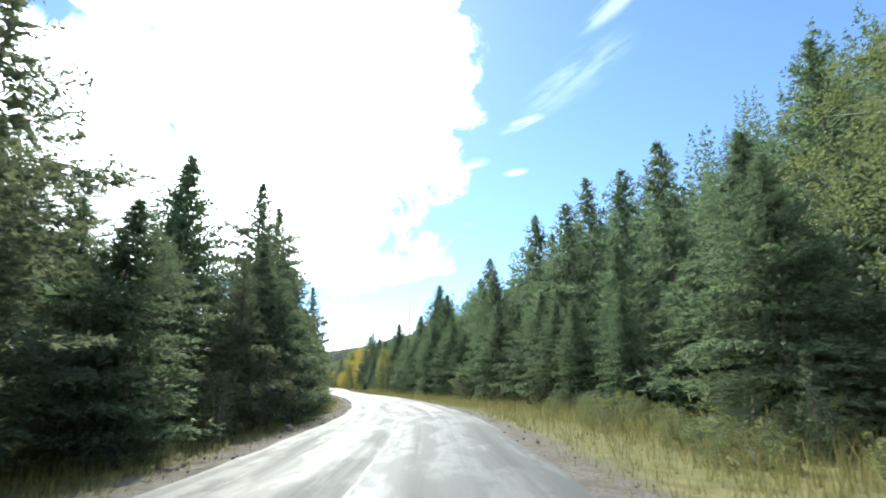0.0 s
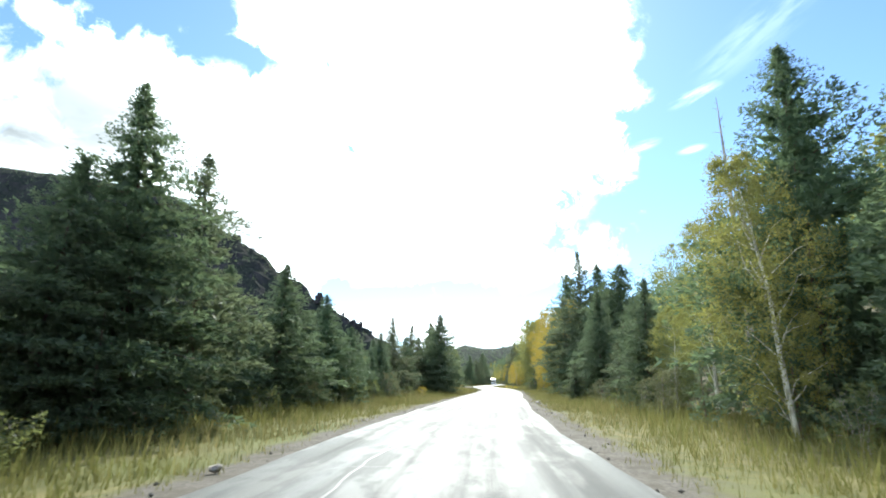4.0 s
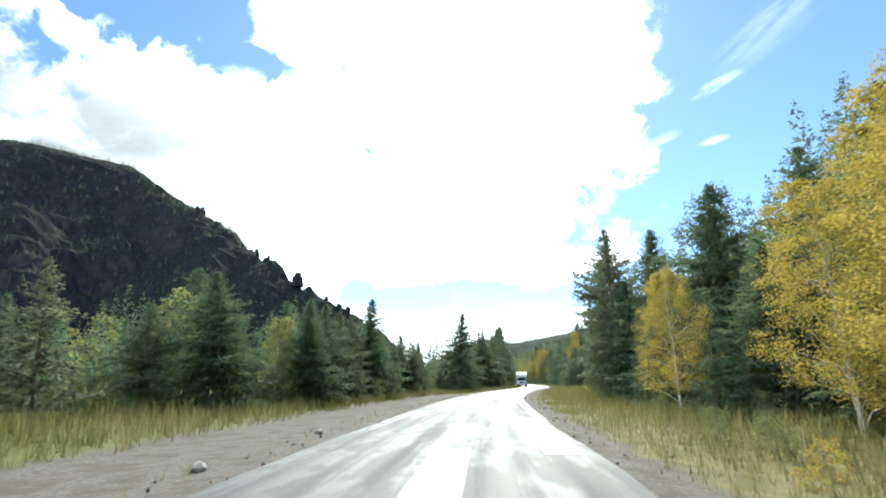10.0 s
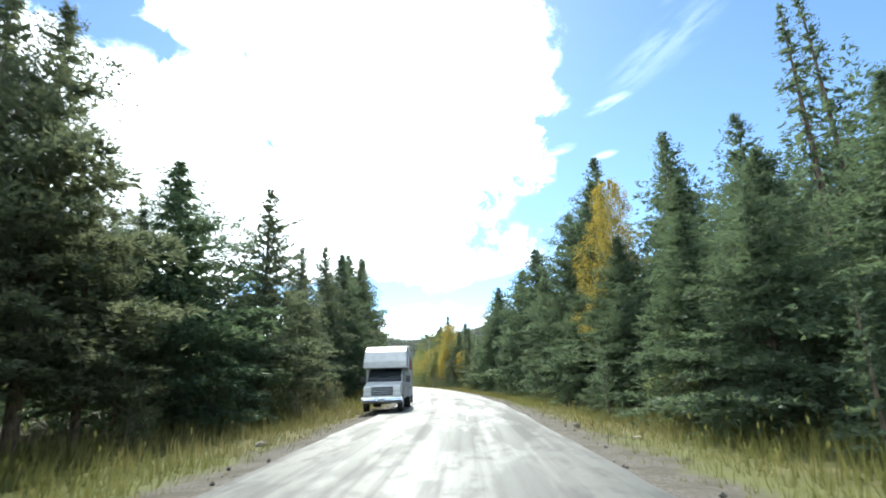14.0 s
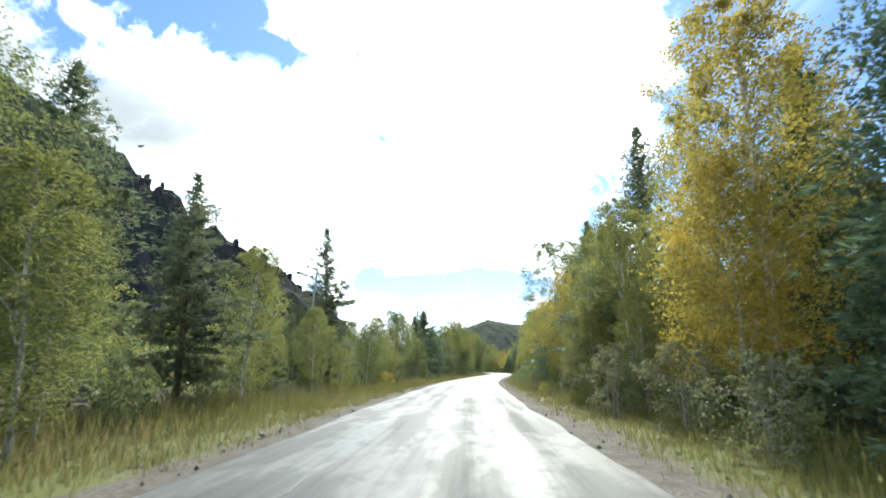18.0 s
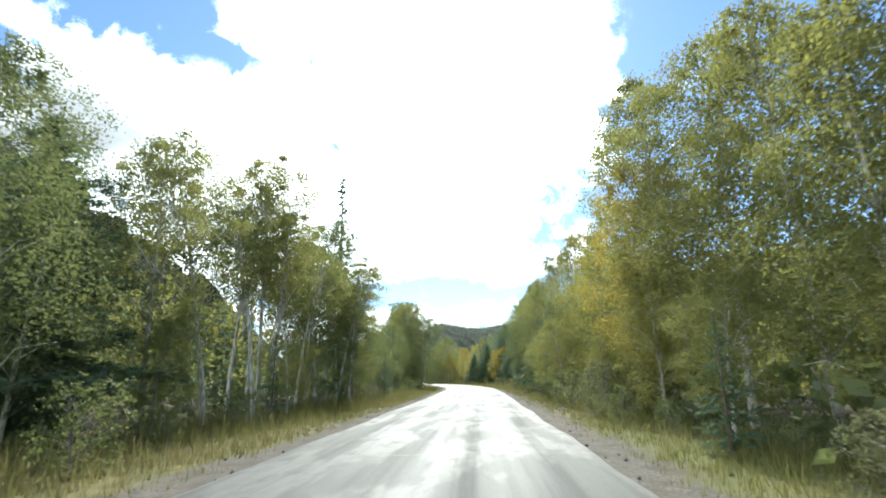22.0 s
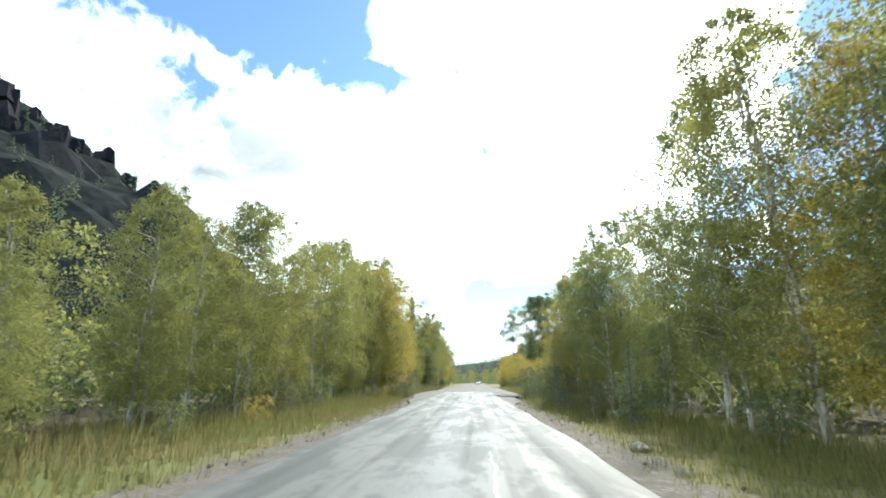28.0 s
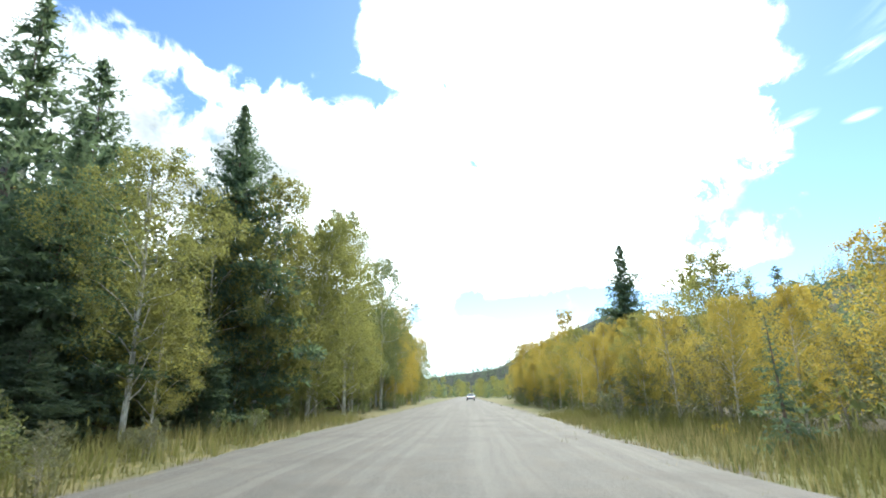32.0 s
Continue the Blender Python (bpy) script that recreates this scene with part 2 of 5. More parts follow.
def grid(nu, nv):
    i = np.arange(nu * nv).reshape(nu, nv)
    return np.stack([i[:-1, :-1], i[1:, :-1], i[1:, 1:], i[:-1, 1:]], -1).reshape(-1, 4)


def tube(points, radii, sides=6):
    """Vertices and quads of a tube along points."""
    p, r = np.asarray(points, float), np.asarray(radii, float)
    t = np.gradient(p, axis=0)
    t /= np.linalg.norm(t, axis=1)[:, None] + 1e-9
    ref = np.where(np.abs(t[:, 2:3]) > 0.9, [[1.0, 0, 0]], [[0, 0, 1.0]])
    u = np.cross(t, ref)
    u /= np.linalg.norm(u, axis=1)[:, None] + 1e-9
    w = np.cross(t, u)
    a = np.arange(sides) * 2 * np.pi / sides
    v = p[:, None] + r[:, None, None] * (np.cos(a)[None, :, None] * u[:, None] + np.sin(a)[None, :, None] * w[:, None])
    i = np.arange(len(p) * sides).reshape(len(p), sides)
    j = np.roll(i, -1, 1)
    return v.reshape(-1, 3), np.stack([i[:-1], j[:-1], j[1:], i[1:]], -1).reshape(-1, 4)


def joined(pieces):
    vs, fs, n = [], [], 0
    for v, f in pieces:
        vs.append(np.asarray(v, float))
        fs.append(np.asarray(f) + n)
        n += len(v)
    return np.vstack(vs), np.vstack(fs)


# ---- materials ----
def material(name, build):
    m = bpy.data.materials.new(name)
    m.use_nodes = True
    g = Nodes(m.node_tree)
    out = g.n("ShaderNodeOutputMaterial")
    m.node_tree.links.new(build(g), out.inputs[0])
    return m


def surface(g, colour, rough, bump=None, strength=0.3, distance=0.02, spec=0.5):
    s = g.n("ShaderNodeBsdfPrincipled", base_color=colour, roughness=rough)
    s.inputs["Specular IOR Level"].default_value = spec
    if bump is not None:
        b = g.n("ShaderNodeBump", height=bump)
        b.inputs["Strength"].default_value, b.inputs["Distance"].default_value = strength, distance
        g.t.links.new(b.outputs[0], s.inputs["Normal"])
    return s.outputs[0]


def place(g):
    return g.n("ShaderNodeNewGeometry").outputs["Position"]


def foliage(name, dark, light, glow, through_share, tint=None):
    """Leaves or needles: two tones by clump, one shift by tree, some light let through."""
    def build(g):
        geo = g.n("ShaderNodeNewGeometry")
        rnd = g.n("ShaderNodeObjectInfo").outputs["Random"]
        patch = g.noise(geo.outputs["Position"], 0.7, 3.0)
        f = g.math("ADD", g.math("MULTIPLY", geo.outputs["Random Per Island"], 0.6), g.math("MULTIPLY", g.ramp(patch, 0.35, 0.65), 0.4))
        c = g.mix(f, dark, light)
        if tint:
            c = g.mix(g.math("MULTIPLY", rnd, 0.7), c, tint)
        a = g.n("ShaderNodeBsdfDiffuse", c, 0.6)
        gloss = g.n("ShaderNodeBsdfGlossy", (0.9, 0.95, 0.9, 1), 0.5)
        b = g.n("ShaderNodeBsdfTranslucent", g.mix(0.6, c, glow))
        m = g.n("ShaderNodeMixShader", through_share, a.outputs[0], b.outputs[0])
        return g.n("ShaderNodeMixShader", 0.022, m.outputs[0], gloss.outputs[0]).outputs[0]
    return material(name, build)


def bark(name, a, b, scale):
    def build(g):
        p = g.vec("MULTIPLY", g.n("ShaderNodeTexCoord").outputs["Object"], (scale, scale, scale * 0.25))
        n = g.noise(p, 3.0, 6.0)
        return surface(g, g.mix(g.ramp(n, 0.35, 0.65), a, b), 0.9, n, 0.6, 0.03)
    return material(name, build)


NEEDLE = foliage("fir_needles", (0.050, 0.084, 0.058), (0.106, 0.154, 0.098), (0.18, 0.255, 0.11), 0.46, (0.108, 0.130, 0.090))
PINE_NEEDLE = foliage("pine_needles", (0.060, 0.088, 0.062), (0.120, 0.154, 0.096), (0.21, 0.25, 0.12), 0.46, (0.128, 0.130, 0.090))
LEAF_GREEN = foliage("aspen_leaves_green", (0.064, 0.084, 0.046), (0.128, 0.148, 0.072), (0.24, 0.29, 0.085), 0.47, (0.150, 0.150, 0.062))
LEAF_YELLOW = foliage("aspen_leaves_yellow", (0.21, 0.165, 0.032), (0.40, 0.305, 0.055), (0.56, 0.43, 0.075), 0.5, (0.25, 0.225, 0.062))
LEAF_MIXED = foliage("aspen_leaves_turning", (0.080, 0.098, 0.046), (0.172, 0.178, 0.074), (0.36, 0.375, 0.09), 0.5, (0.235, 0.200, 0.058))
LEAF_WILLOW = foliage("willow_leaves", (0.075, 0.092, 0.052), (0.145, 0.155, 0.085), (0.22, 0.23, 0.11), 0.42, (0.165, 0.155, 0.078))
BARK = bark("conifer_bark", (0.06, 0.045, 0.035), (0.16, 0.12, 0.09), 4)
ASPEN_BARK = bark("aspen_bark", (0.22, 0.21, 0.17), (0.52, 0.50, 0.43), 3)
LONE_BARK = bark("reddish_bark", (0.07, 0.045, 0.035), (0.17, 0.10, 0.075), 4)
GREY_WOOD = bark("dead_wood", (0.16, 0.14, 0.13), (0.34, 0.31, 0.28), 4)


def build_ground(g):
    p = place(g)
    across = g.n("ShaderNodeAttribute")
    across.attribute_name = "across"
    d = g.math("ADD", across.outputs["Fac"], g.math("MULTIPLY", g.math("SUBTRACT", g.noise(p, 0.6, 4.0), 0.5), 2.6))
    fine, mid, big = g.noise(p, 14.0, 6.0), g.noise(p, 1.4, 4.0), g.noise(p, 0.05, 3.0)
    gravel = g.mix(g.ramp(fine, 0.3, 0.7), (0.055, 0.05, 0.042), (0.145, 0.13, 0.108))
    gravel = g.mix(g.ramp(mid, 0.42, 0.66), gravel, (0.07, 0.062, 0.047))
    straw = g.mix(g.ramp(mid, 0.35, 0.65), (0.085, 0.085, 0.032), (0.155, 0.135, 0.055))
    straw = g.mix(g.ramp(big, 0.45, 0.6), straw, (0.10, 0.11, 0.035))
    litter = g.mix(g.ramp(fine, 0.3, 0.7), (0.035, 0.032, 0.018), (0.09, 0.075, 0.04))
    c = g.mix(g.ramp(d, 4.0, 5.0), gravel, straw)
    c = g.mix(g.ramp(d, 10.0, 13.0), c, litter)
    return surface(g, c, 0.95, fine, 0.7, 0.05, 0.2)


def build_asphalt(g):
    p = place(g)
    across = g.n("ShaderNodeAttribute")
    across.attribute_name = "across"
    along = g.n("ShaderNodeAttribute")
    along.attribute_name = "along"
    q = g.n("ShaderNodeCombineXYZ", across.outputs["Fac"], along.outputs["Fac"], 0.0).outputs[0]
    streak = g.noise(g.vec("MULTIPLY", q, (2.2, 0.05, 1)), 1.0, 5.0)
    patch = g.noise(g.vec("MULTIPLY", q, (1.1, 0.22, 1)), 0.9, 4.0, 0.5)
    blot = g.noise(g.vec("MULTIPLY", q, (2.4, 0.9, 1)), 1.0, 5.0, 0.6)
    fine = g.noise(p, 60.0, 4.0)
    # two pairs of wheel tracks, polished and a little darker
    track = g.math("MULTIPLY", g.math("COSINE", g.math("MULTIPLY", across.outputs["Fac"], 4.1)), 0.5)
    worn = g.math("MULTIPLY", g.ramp(patch, 0.44, 0.54), g.ramp(blot, 0.30, 0.55))
    c = g.mix(worn, (0.050, 0.056, 0.053), (0.098, 0.101, 0.094))
    c = g.mix(g.math("MULTIPLY", g.ramp(streak, 0.48, 0.66), 0.7), c, (0.036, 0.038, 0.037))
    c = g.mix(g.math("MULTIPLY", g.ramp(fine, 0.4, 0.7), 0.35), c, (0.13, 0.13, 0.122))
    r = g.math("ADD", g.math("MULTIPLY", g.ramp(streak, 0.4, 0.66), 0.12), g.math("MULTIPLY", worn, -0.10))
    r = g.math("ADD", g.math("ADD", r, 0.58), g.math("MULTIPLY", track, -0.10))
    return surface(g, c, r, g.math("ADD", fine, g.math("MULTIPLY", blot, 1.5)), 0.25, 0.008, 0.13)


def build_dirt(g):
    p = place(g)
    fine, mid = g.noise(p, 20.0, 6.0), g.noise(p, 1.1, 4.0)
    c = g.mix(g.ramp(fine, 0.3, 0.7), (0.038, 0.037, 0.032), (0.098, 0.093, 0.08))
    c = g.mix(g.ramp(mid, 0.4, 0.65), c, (0.078, 0.07, 0.057))
    across, along = g.n("ShaderNodeAttribute"), g.n("ShaderNodeAttribute")
    across.attribute_name, along.attribute_name = "across", "along"
    q = g.n("ShaderNodeCombineXYZ", g.math("ADD", across.outputs["Fac"], g.math("MULTIPLY", g.noise(p, 0.07), 0.9)), g.math("MULTIPLY", along.outputs["Fac"], 0.006), 0.0).outputs[0]
    c = g.mix(g.math("MULTIPLY", g.ramp(g.noise(q, 2.2, 3.0), 0.42, 0.66), 0.4), c, (0.135, 0.128, 0.112))
    c = g.mix(g.math("MULTIPLY", g.ramp(g.noise(p, 0.35, 4.0), 0.48, 0.66), 0.55), c, (0.05, 0.046, 0.038))
    return surface(g, c, 0.85, fine, 0.8, 0.04, 0.3)


def build_rock(g):
    p = place(g)
    n, m = g.noise(g.vec("MULTIPLY", p, (1, 1, 0.45)), 0.13, 8.0, 0.65), g.noise(p, 0.02, 4.0)
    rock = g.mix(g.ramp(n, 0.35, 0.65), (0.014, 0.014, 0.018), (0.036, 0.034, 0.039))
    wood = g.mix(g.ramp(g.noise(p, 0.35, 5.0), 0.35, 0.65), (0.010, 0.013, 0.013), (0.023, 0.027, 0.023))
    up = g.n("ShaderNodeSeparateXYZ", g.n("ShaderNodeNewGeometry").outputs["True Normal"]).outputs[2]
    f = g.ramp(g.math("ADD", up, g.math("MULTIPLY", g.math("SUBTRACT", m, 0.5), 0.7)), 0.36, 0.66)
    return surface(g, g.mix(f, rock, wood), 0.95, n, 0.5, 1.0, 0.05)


GROUND = material("verge_and_forest_floor", build_ground)
ASPHALT = material("worn_asphalt", build_asphalt)
DIRT = material("gravel_road", build_dirt)
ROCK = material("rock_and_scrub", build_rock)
WOODED = material("far_woodland_floor", lambda g: surface(g, g.mix(g.ramp(g.noise(place(g), 0.06, 6.0), 0.35, 0.65), (0.012, 0.018, 0.015), (0.034, 0.044, 0.034)), 0.95, g.noise(place(g), 0.2, 5.0), 1.0, 4.0, 0.05))

END_TAR = 775.0       # where the tarmac stops


# ---- the large structure ----
def across_of(s, off):
    """How far out the verge begins: the wide gravel lay-by on the left pushes it back."""
    wide = 5.0 * ease(s, 228, 246) * (1 - ease(s, 318, 338)) * (np.asarray(off) < 0)
    wide = wide + np.interp(s, (733, 765, 860, 960), (0, 2.6, 2.0, 0.9))
    return np.abs(off) - np.clip(np.abs(off) - HALF, 0, wide)


def make_ground():
    """One sheet: fine along the road, coarse out to the horizon."""
    def axis(lo, hi, step, far):
        mid = np.arange(lo, hi + step, step)
        out, d, x = [], step, 0.0
        while x < far:
            d *= 1.22
            x += d
            out.append(x)
        out = np.array(out)
        return np.r_[lo - out[::-1], mid, mid[-1] + out]
    xs, ys = axis(LINE[:, 0].min() + 150, 70, 2.4, 4000), axis(-60, 900, 2.4, 4000)
    X, Y = np.meshgrid(xs, ys, indexing="ij")
    s, o = road_off(X, Y)
    o = np.clip(o, -600, 600)
    z = ground_z(s, o)
    me = mesh_of("ground", np.stack([X.ravel(), Y.ravel(), z], 1), grid(len(xs), len(ys)), GROUND, True)
    me.attributes.new("across", "FLOAT", "POINT").data.foreach_set("value", across_of(s, o).astype(np.float32))
    tagged(new("ground", me), "gravel verges, yellow grass and forest floor", "ground", kind="structure")


def ribbon(name, s0, s1, material, z, edge, label, step=1.0, half=((0, HALF), (1, HALF))):
    """A slab of road surface with ragged edges and a thickness of some centimetres."""
    s = np.arange(s0, s1, step)
    half = np.interp(s, *zip(*half))
    offs = np.array([-1, -1, -0.8, -0.4, 0, 0.4, 0.8, 1, 1.0])
    rng = np.random.default_rng(5)
    rag = np.convolve(rng.normal(0, edge, len(s) + 8), np.ones(5) / 2.2, "same")[4:-4], np.convolve(rng.normal(0, edge, len(s) + 8), np.ones(5) / 2.2, "same")[4:-4]
    V, A, L = [], [], []
    for k, o in enumerate(offs):
        oo = o * half + (rag[0] if k < 2 else rag[1] if k > 6 else 0 * s)
        x, y = at_road(s, oo)
        zz = np.full(len(s), z) + 0.03 * (1 - o**2) if 0 < k < 8 else np.full(len(s), z - 0.13)
        V.append(np.stack([x, y, zz], 1)), A.append(oo), L.append(s)
    V = np.stack(V, 1).reshape(-1, 3)
    me = mesh_of(name, V, grid(len(s), len(offs))[:, ::-1], material, False)
    me.attributes.new("across", "FLOAT", "POINT").data.foreach_set("value", np.stack(A, 1).ravel().astype(np.float32))
    me.attributes.new("along", "FLOAT", "POINT").data.foreach_set("value", np.stack(L, 1).ravel().astype(np.float32))
    return tagged(new(name, me), label, "road", kind="structure")


SPINE = ((-338, 772, 24), (-331, 744, 62), (-336, 716, 67), (-347, 717, 75), (-376, 719, 95), (-446, 713, 141), (-516, 706, 190), (-548, 699, 210), (-652, 692, 276), (-700, 604, 278), (-900, 480, 290))


def make_mountain():
    """The rocky mountain on the left of the valley: a spine that climbs away from the road, with cliffs below it."""
    xs, ys = np.arange(-1090, -225, 5.0), np.arange(330, 900, 5.0)
    X, Y = np.meshgrid(xs, ys, indexing="ij")
    wob, crag, cell = np.empty(X.size), np.empty(X.size), np.empty(X.size)
    for k, (a, b) in enumerate(zip(X.ravel(), Y.ravel())):
        wob[k] = noise.fractal((a * 0.012, b * 0.012, 1.7), 0.9, 2.1, 5)
        crag[k] = noise.ridged_multi_fractal((a * 0.035, b * 0.035, 4.1), 0.9, 2.2, 5, 0.9, 2.0) - 1.0
        cell[k] = noise.cell(Vector((a * 0.085 + b * 0.02, b * 0.085, 3.3)))
    wob, crag, cell = (q.reshape(X.shape) for q in (wob, crag, cell))
    z, far = np.full(X.shape, -60.0), np.full(X.shape, 1e9)
    for a, b in zip(SPINE, SPINE[1:]):
        d = np.array(b[:2]) - np.array(a[:2], float)
        u = np.clip(((X - a[0]) * d[0] + (Y - a[1]) * d[1]) / (d @ d), 0, 1)
        r = np.hypot(X - a[0] - u * d[0], Y - a[1] - u * d[1]) * (1 + 0.22 * wob)
        z = np.maximum(z, a[2] + (b[2] - a[2]) * u - 0.60 * np.minimum(r, 25) - 1.28 * np.clip(r - 25, 0, 60) - 0.95 * np.clip(r - 85, 0, 400))
        far = np.minimum(far, r)
    high = ease(z, 4, 40)
    # ledges, crags, and blocks and notches along the crest
    step = z / 17 + wob * 1.2
    ledge = (np.floor(step) + ease(step - np.floor(step), 0.3, 1.0) - step) * 17
    z = z + 0.45 * ledge * ease(z, 15, 60) * ease(far, 6, 30) + 2.6 * crag * high
    z = z + 6.0 * (cell - 0.5) * high * (1 - ease(far, 10, 40)) * ease(X, -560, -420)
    # a rough apron of scree and scrub, down to the valley floor
    z = np.where(z < 3, 3 - 7 * (1 - np.exp((z - 3) / 14)), z)
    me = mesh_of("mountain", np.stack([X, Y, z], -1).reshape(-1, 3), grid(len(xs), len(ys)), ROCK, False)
    tagged(new("mountain", me), "dark rocky mountain with cliffs, crags and scattered trees", "mountain", kind="structure")
    return np.stack([X, Y, z], -1), far


def outcrop(mountain, x, y, z0, z1, wide, seed):
    """A blocky crag of split rock, standing on the mountain's crest."""
    rng = np.random.default_rng(seed)
    bm = bmesh.new()
    count = max(2, int((z1 - z0) / wide * 2.5))
    for k in range(count):
        low, high = z0 + (z1 - z0) * k / count - 0.8, z0 + (z1 - z0) * (k + 1) / count + (0.25 * wide if k < count - 1 else 0)
        w = wide * (0.55 - 0.34 * k / count)
        mx, my = rng.normal(0, 0.08 * wide, 2)
        points = []
        for level in (low, high):
            for a in np.arange(6) * 1.047 + rng.random() * 6.28:
                r = w * rng.uniform(0.7, 1.15) * (1.0 if level == low else 0.85)
                points.append(bm.verts.new((x + mx + math.cos(a) * r, y + my + math.sin(a) * r, level + rng.normal(0, 0.06 * wide))))
        bmesh.ops.convex_hull(bm, input=points)
    me = bpy.data.meshes.new("outcrop")
    bm.to_mesh(me)
    bm.free()
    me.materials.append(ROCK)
    part("outcrop", me, mountain)


def make_outcrops():
    rng = np.random.default_rng(12)
    mountain = bpy.data.objects["mountain"]
    for k, row in enumerate(((-336.5, 716, 52, 76.5, 10), (-341, 718, 54, 72.5, 9), (-347, 716.5, 58, 80, 11), (-334.1, 726.8, 50, 69.6, 7.5), (-333.5, 731, 48, 66.5, 8), (-400, 717, 104, 119, 13), (-334, 739.5, 50, 67, 7))):
        outcrop(mountain, *row, k)
    for k in range(54):
        i = int(rng.integers(1, 7))
        a, b = np.array(SPINE[i], float), np.array(SPINE[i + 1], float)
        x, y, _ = a + (b - a) * rng.random()
        x, y = x + rng.normal(0, 5), y + rng.normal(0, 5)
        near = np.argmin(np.hypot(MOUNTAIN[..., 0] - x, MOUNTAIN[..., 1] - y))
        z = float(MOUNTAIN[..., 2].ravel()[near])
        wide = rng.uniform(3.0, 7.0)
        outcrop(mountain, x, y, z - 4, z + wide * rng.uniform(0.3, 0.75), wide, 100 + k)


def make_far_hill():
    """Wooded hills that close the valley far ahead."""
    rng = np.random.default_rng(3)
    a = np.radians(np.linspace(-75, 110, 160))
    r = np.linspace(0, 1, 9)
    A, Rr = np.meshgrid(a, r, indexing="ij")
    deg = np.degrees(A)
    peak = np.interp(deg, (-75, -40, -20, -5, 2, 7, 10, 14, 17, 20, 24, 30, 45, 110), (120, 180, 190, 170, 134, 106, 94, 84, 98, 74, 33, 20, 14, 14))
    wob = np.array([noise.fractal((x * 9, y * 3, 0.3), 0.9, 2.0, 5) for x, y in zip(A.ravel(), Rr.ravel())]).reshape(A.shape)
    z = np.sin(Rr * np.pi * 0.62) / np.sin(np.pi * 0.5) * peak * (1 + 0.05 * wob) - 4
    dist = 860 + Rr * 360
    V = np.stack([-60 - np.sin(A) * dist, 300 + np.cos(A) * dist, z], -1).reshape(-1, 3)
    me = mesh_of("far_hills", V, grid(len(a), len(r)), WOODED, True)
    tagged(new("far_hills", me), "distant dark wooded hills", "hill", kind="structure")
    return V.reshape(len(a), len(r), 3)


make_ground()
ribbon("road", -130, END_TAR, ASPHALT, 0.015, 0.05, "patched grey asphalt road without markings, shining in the sun")
ribbon("gravel_road", 733, 1100, DIRT, -0.02, 0.2, "pale unpaved gravel road with wheel tracks", half=((733, 3.2), (765, 5.8), (860, 5.2), (960, 4.0)))
MOUNTAIN, FROM_SPINE = make_mountain()
make_outcrops()
FAR = make_far_hill()


# ---- trees ----
# where the trees begin on each side, and how high they stand, every 10 m from the start
EDGE = {-1: ((-20, 6), (60, 6), (120, 11), (160, 10), (200, 9.5), (218, 10), (236, 16), (250, 21), (266, 19), (285, 12), (320, 12), (360, 9.5), (400, 9), (440, 7.6), (480, 10.5), (520, 8.7), (680, 8.7), (720, 9.5), (760, 8.2), (770, 9.5), (780, 12), (800, 11), (900, 9.4)),
        1: ((-20, 11), (120, 10.8), (160, 9), (200, 8), (226, 8.2), (240, 13), (265, 13), (280, 10.5), (318, 12), (330, 18), (352, 18), (363, 8), (400, 8.2), (440, 8.2), (480, 7), (560, 6.5), (610, 6.6), (640, 9.5), (690, 10), (715, 8.5), (745, 6.8), (765, 7.5), (785, 10.4), (900, 10.4))}
TOPS_LEFT = (11.1, 11.1, 11.1, 10.8, 13, 11.9, 9.6, 9.6, 10, 9.7, 10.2, 11, 10.2, 10.2, 7.6, 7.6, 8, 9.6, 10.1, 9.6, 9, 8.9, 8, 8, 8, 8, 8.2, 8.2, 9.5, 9.5, 9.5, 9.5, 9.5, 10.9, 12.9, 11.4, 11.2, 12, 11.6, 12.5, 14.7, 15.9, 18.1, 18.1, 13.9, 9.3, 9.3, 9.5, 7.8, 8.5, 9, 7.7, 8.3, 8, 9, 10.9, 9.8, 9.8, 11.3, 11.3, 10.4, 7.1, 6.8, 9.9, 12, 13.2, 13.7, 15.7, 12.9, 9.9, 6, 6.6, 8.9, 10.5, 12.1, 13.5, 12.6, 12.7, 9, 9.5, 14.4, 13.1, 17, 16.4, 16.4, 17.6, 17.6, 17.6, 17.6, 17.6)
TOPS_RIGHT = (10.6, 10.6, 10.6, 10.6, 12.3, 13.2, 13.5, 13.5, 15.2, 16.2, 11.9, 10.3, 11.8, 11.5, 9.1, 9.1, 13.2, 15.5, 16.2, 14, 14, 14, 14.7, 15, 11.9, 9.8, 8, 7.4, 9.2, 13, 14, 14.6, 12.3, 9.1, 7.8, 8, 9.9, 9.9, 12.4, 12.8, 12.7, 12.7, 13.5, 12.7, 10.5, 9.9, 10.8, 12.4, 12.7, 11.4, 13.1, 13.8, 13.9, 13, 13.5, 13.3, 13, 13.4, 11.9, 12.5, 14.2, 14, 13.5, 13.2, 9.3, 10.9, 9.5, 11, 11.6, 11.8, 12.3, 12.3, 12, 11.8, 11.4, 11.4, 12.5, 14.1, 15.9, 13, 13, 10.9, 10.9, 13.5, 11.9, 11.9, 11.9, 11.9, 11.9, 11.9)


def edge_of(s, side):
    e = np.array(EDGE[int(side)])
    return float(np.interp(s, e[:, 0], e[:, 1]))


def top_of(s, side):
    tops = TOPS_LEFT if side < 0 else TOPS_RIGHT
    return float(np.interp(s, np.arange(len(tops)) * 10.0, tops))


def slivers(base, along, side, length, width, sag):
    """Small three-cornered bunches of needles."""
    n = len(base)
    tip = base + along * length[:, None] - np.array([0, 0, 1]) * (sag * length)[:, None]
    v = np.stack([base - side * (width * 0.5)[:, None], base + side * (width * 0.5)[:, None], tip], 1)
    return v.reshape(-1, 3), np.arange(3 * n).reshape(n, 3)


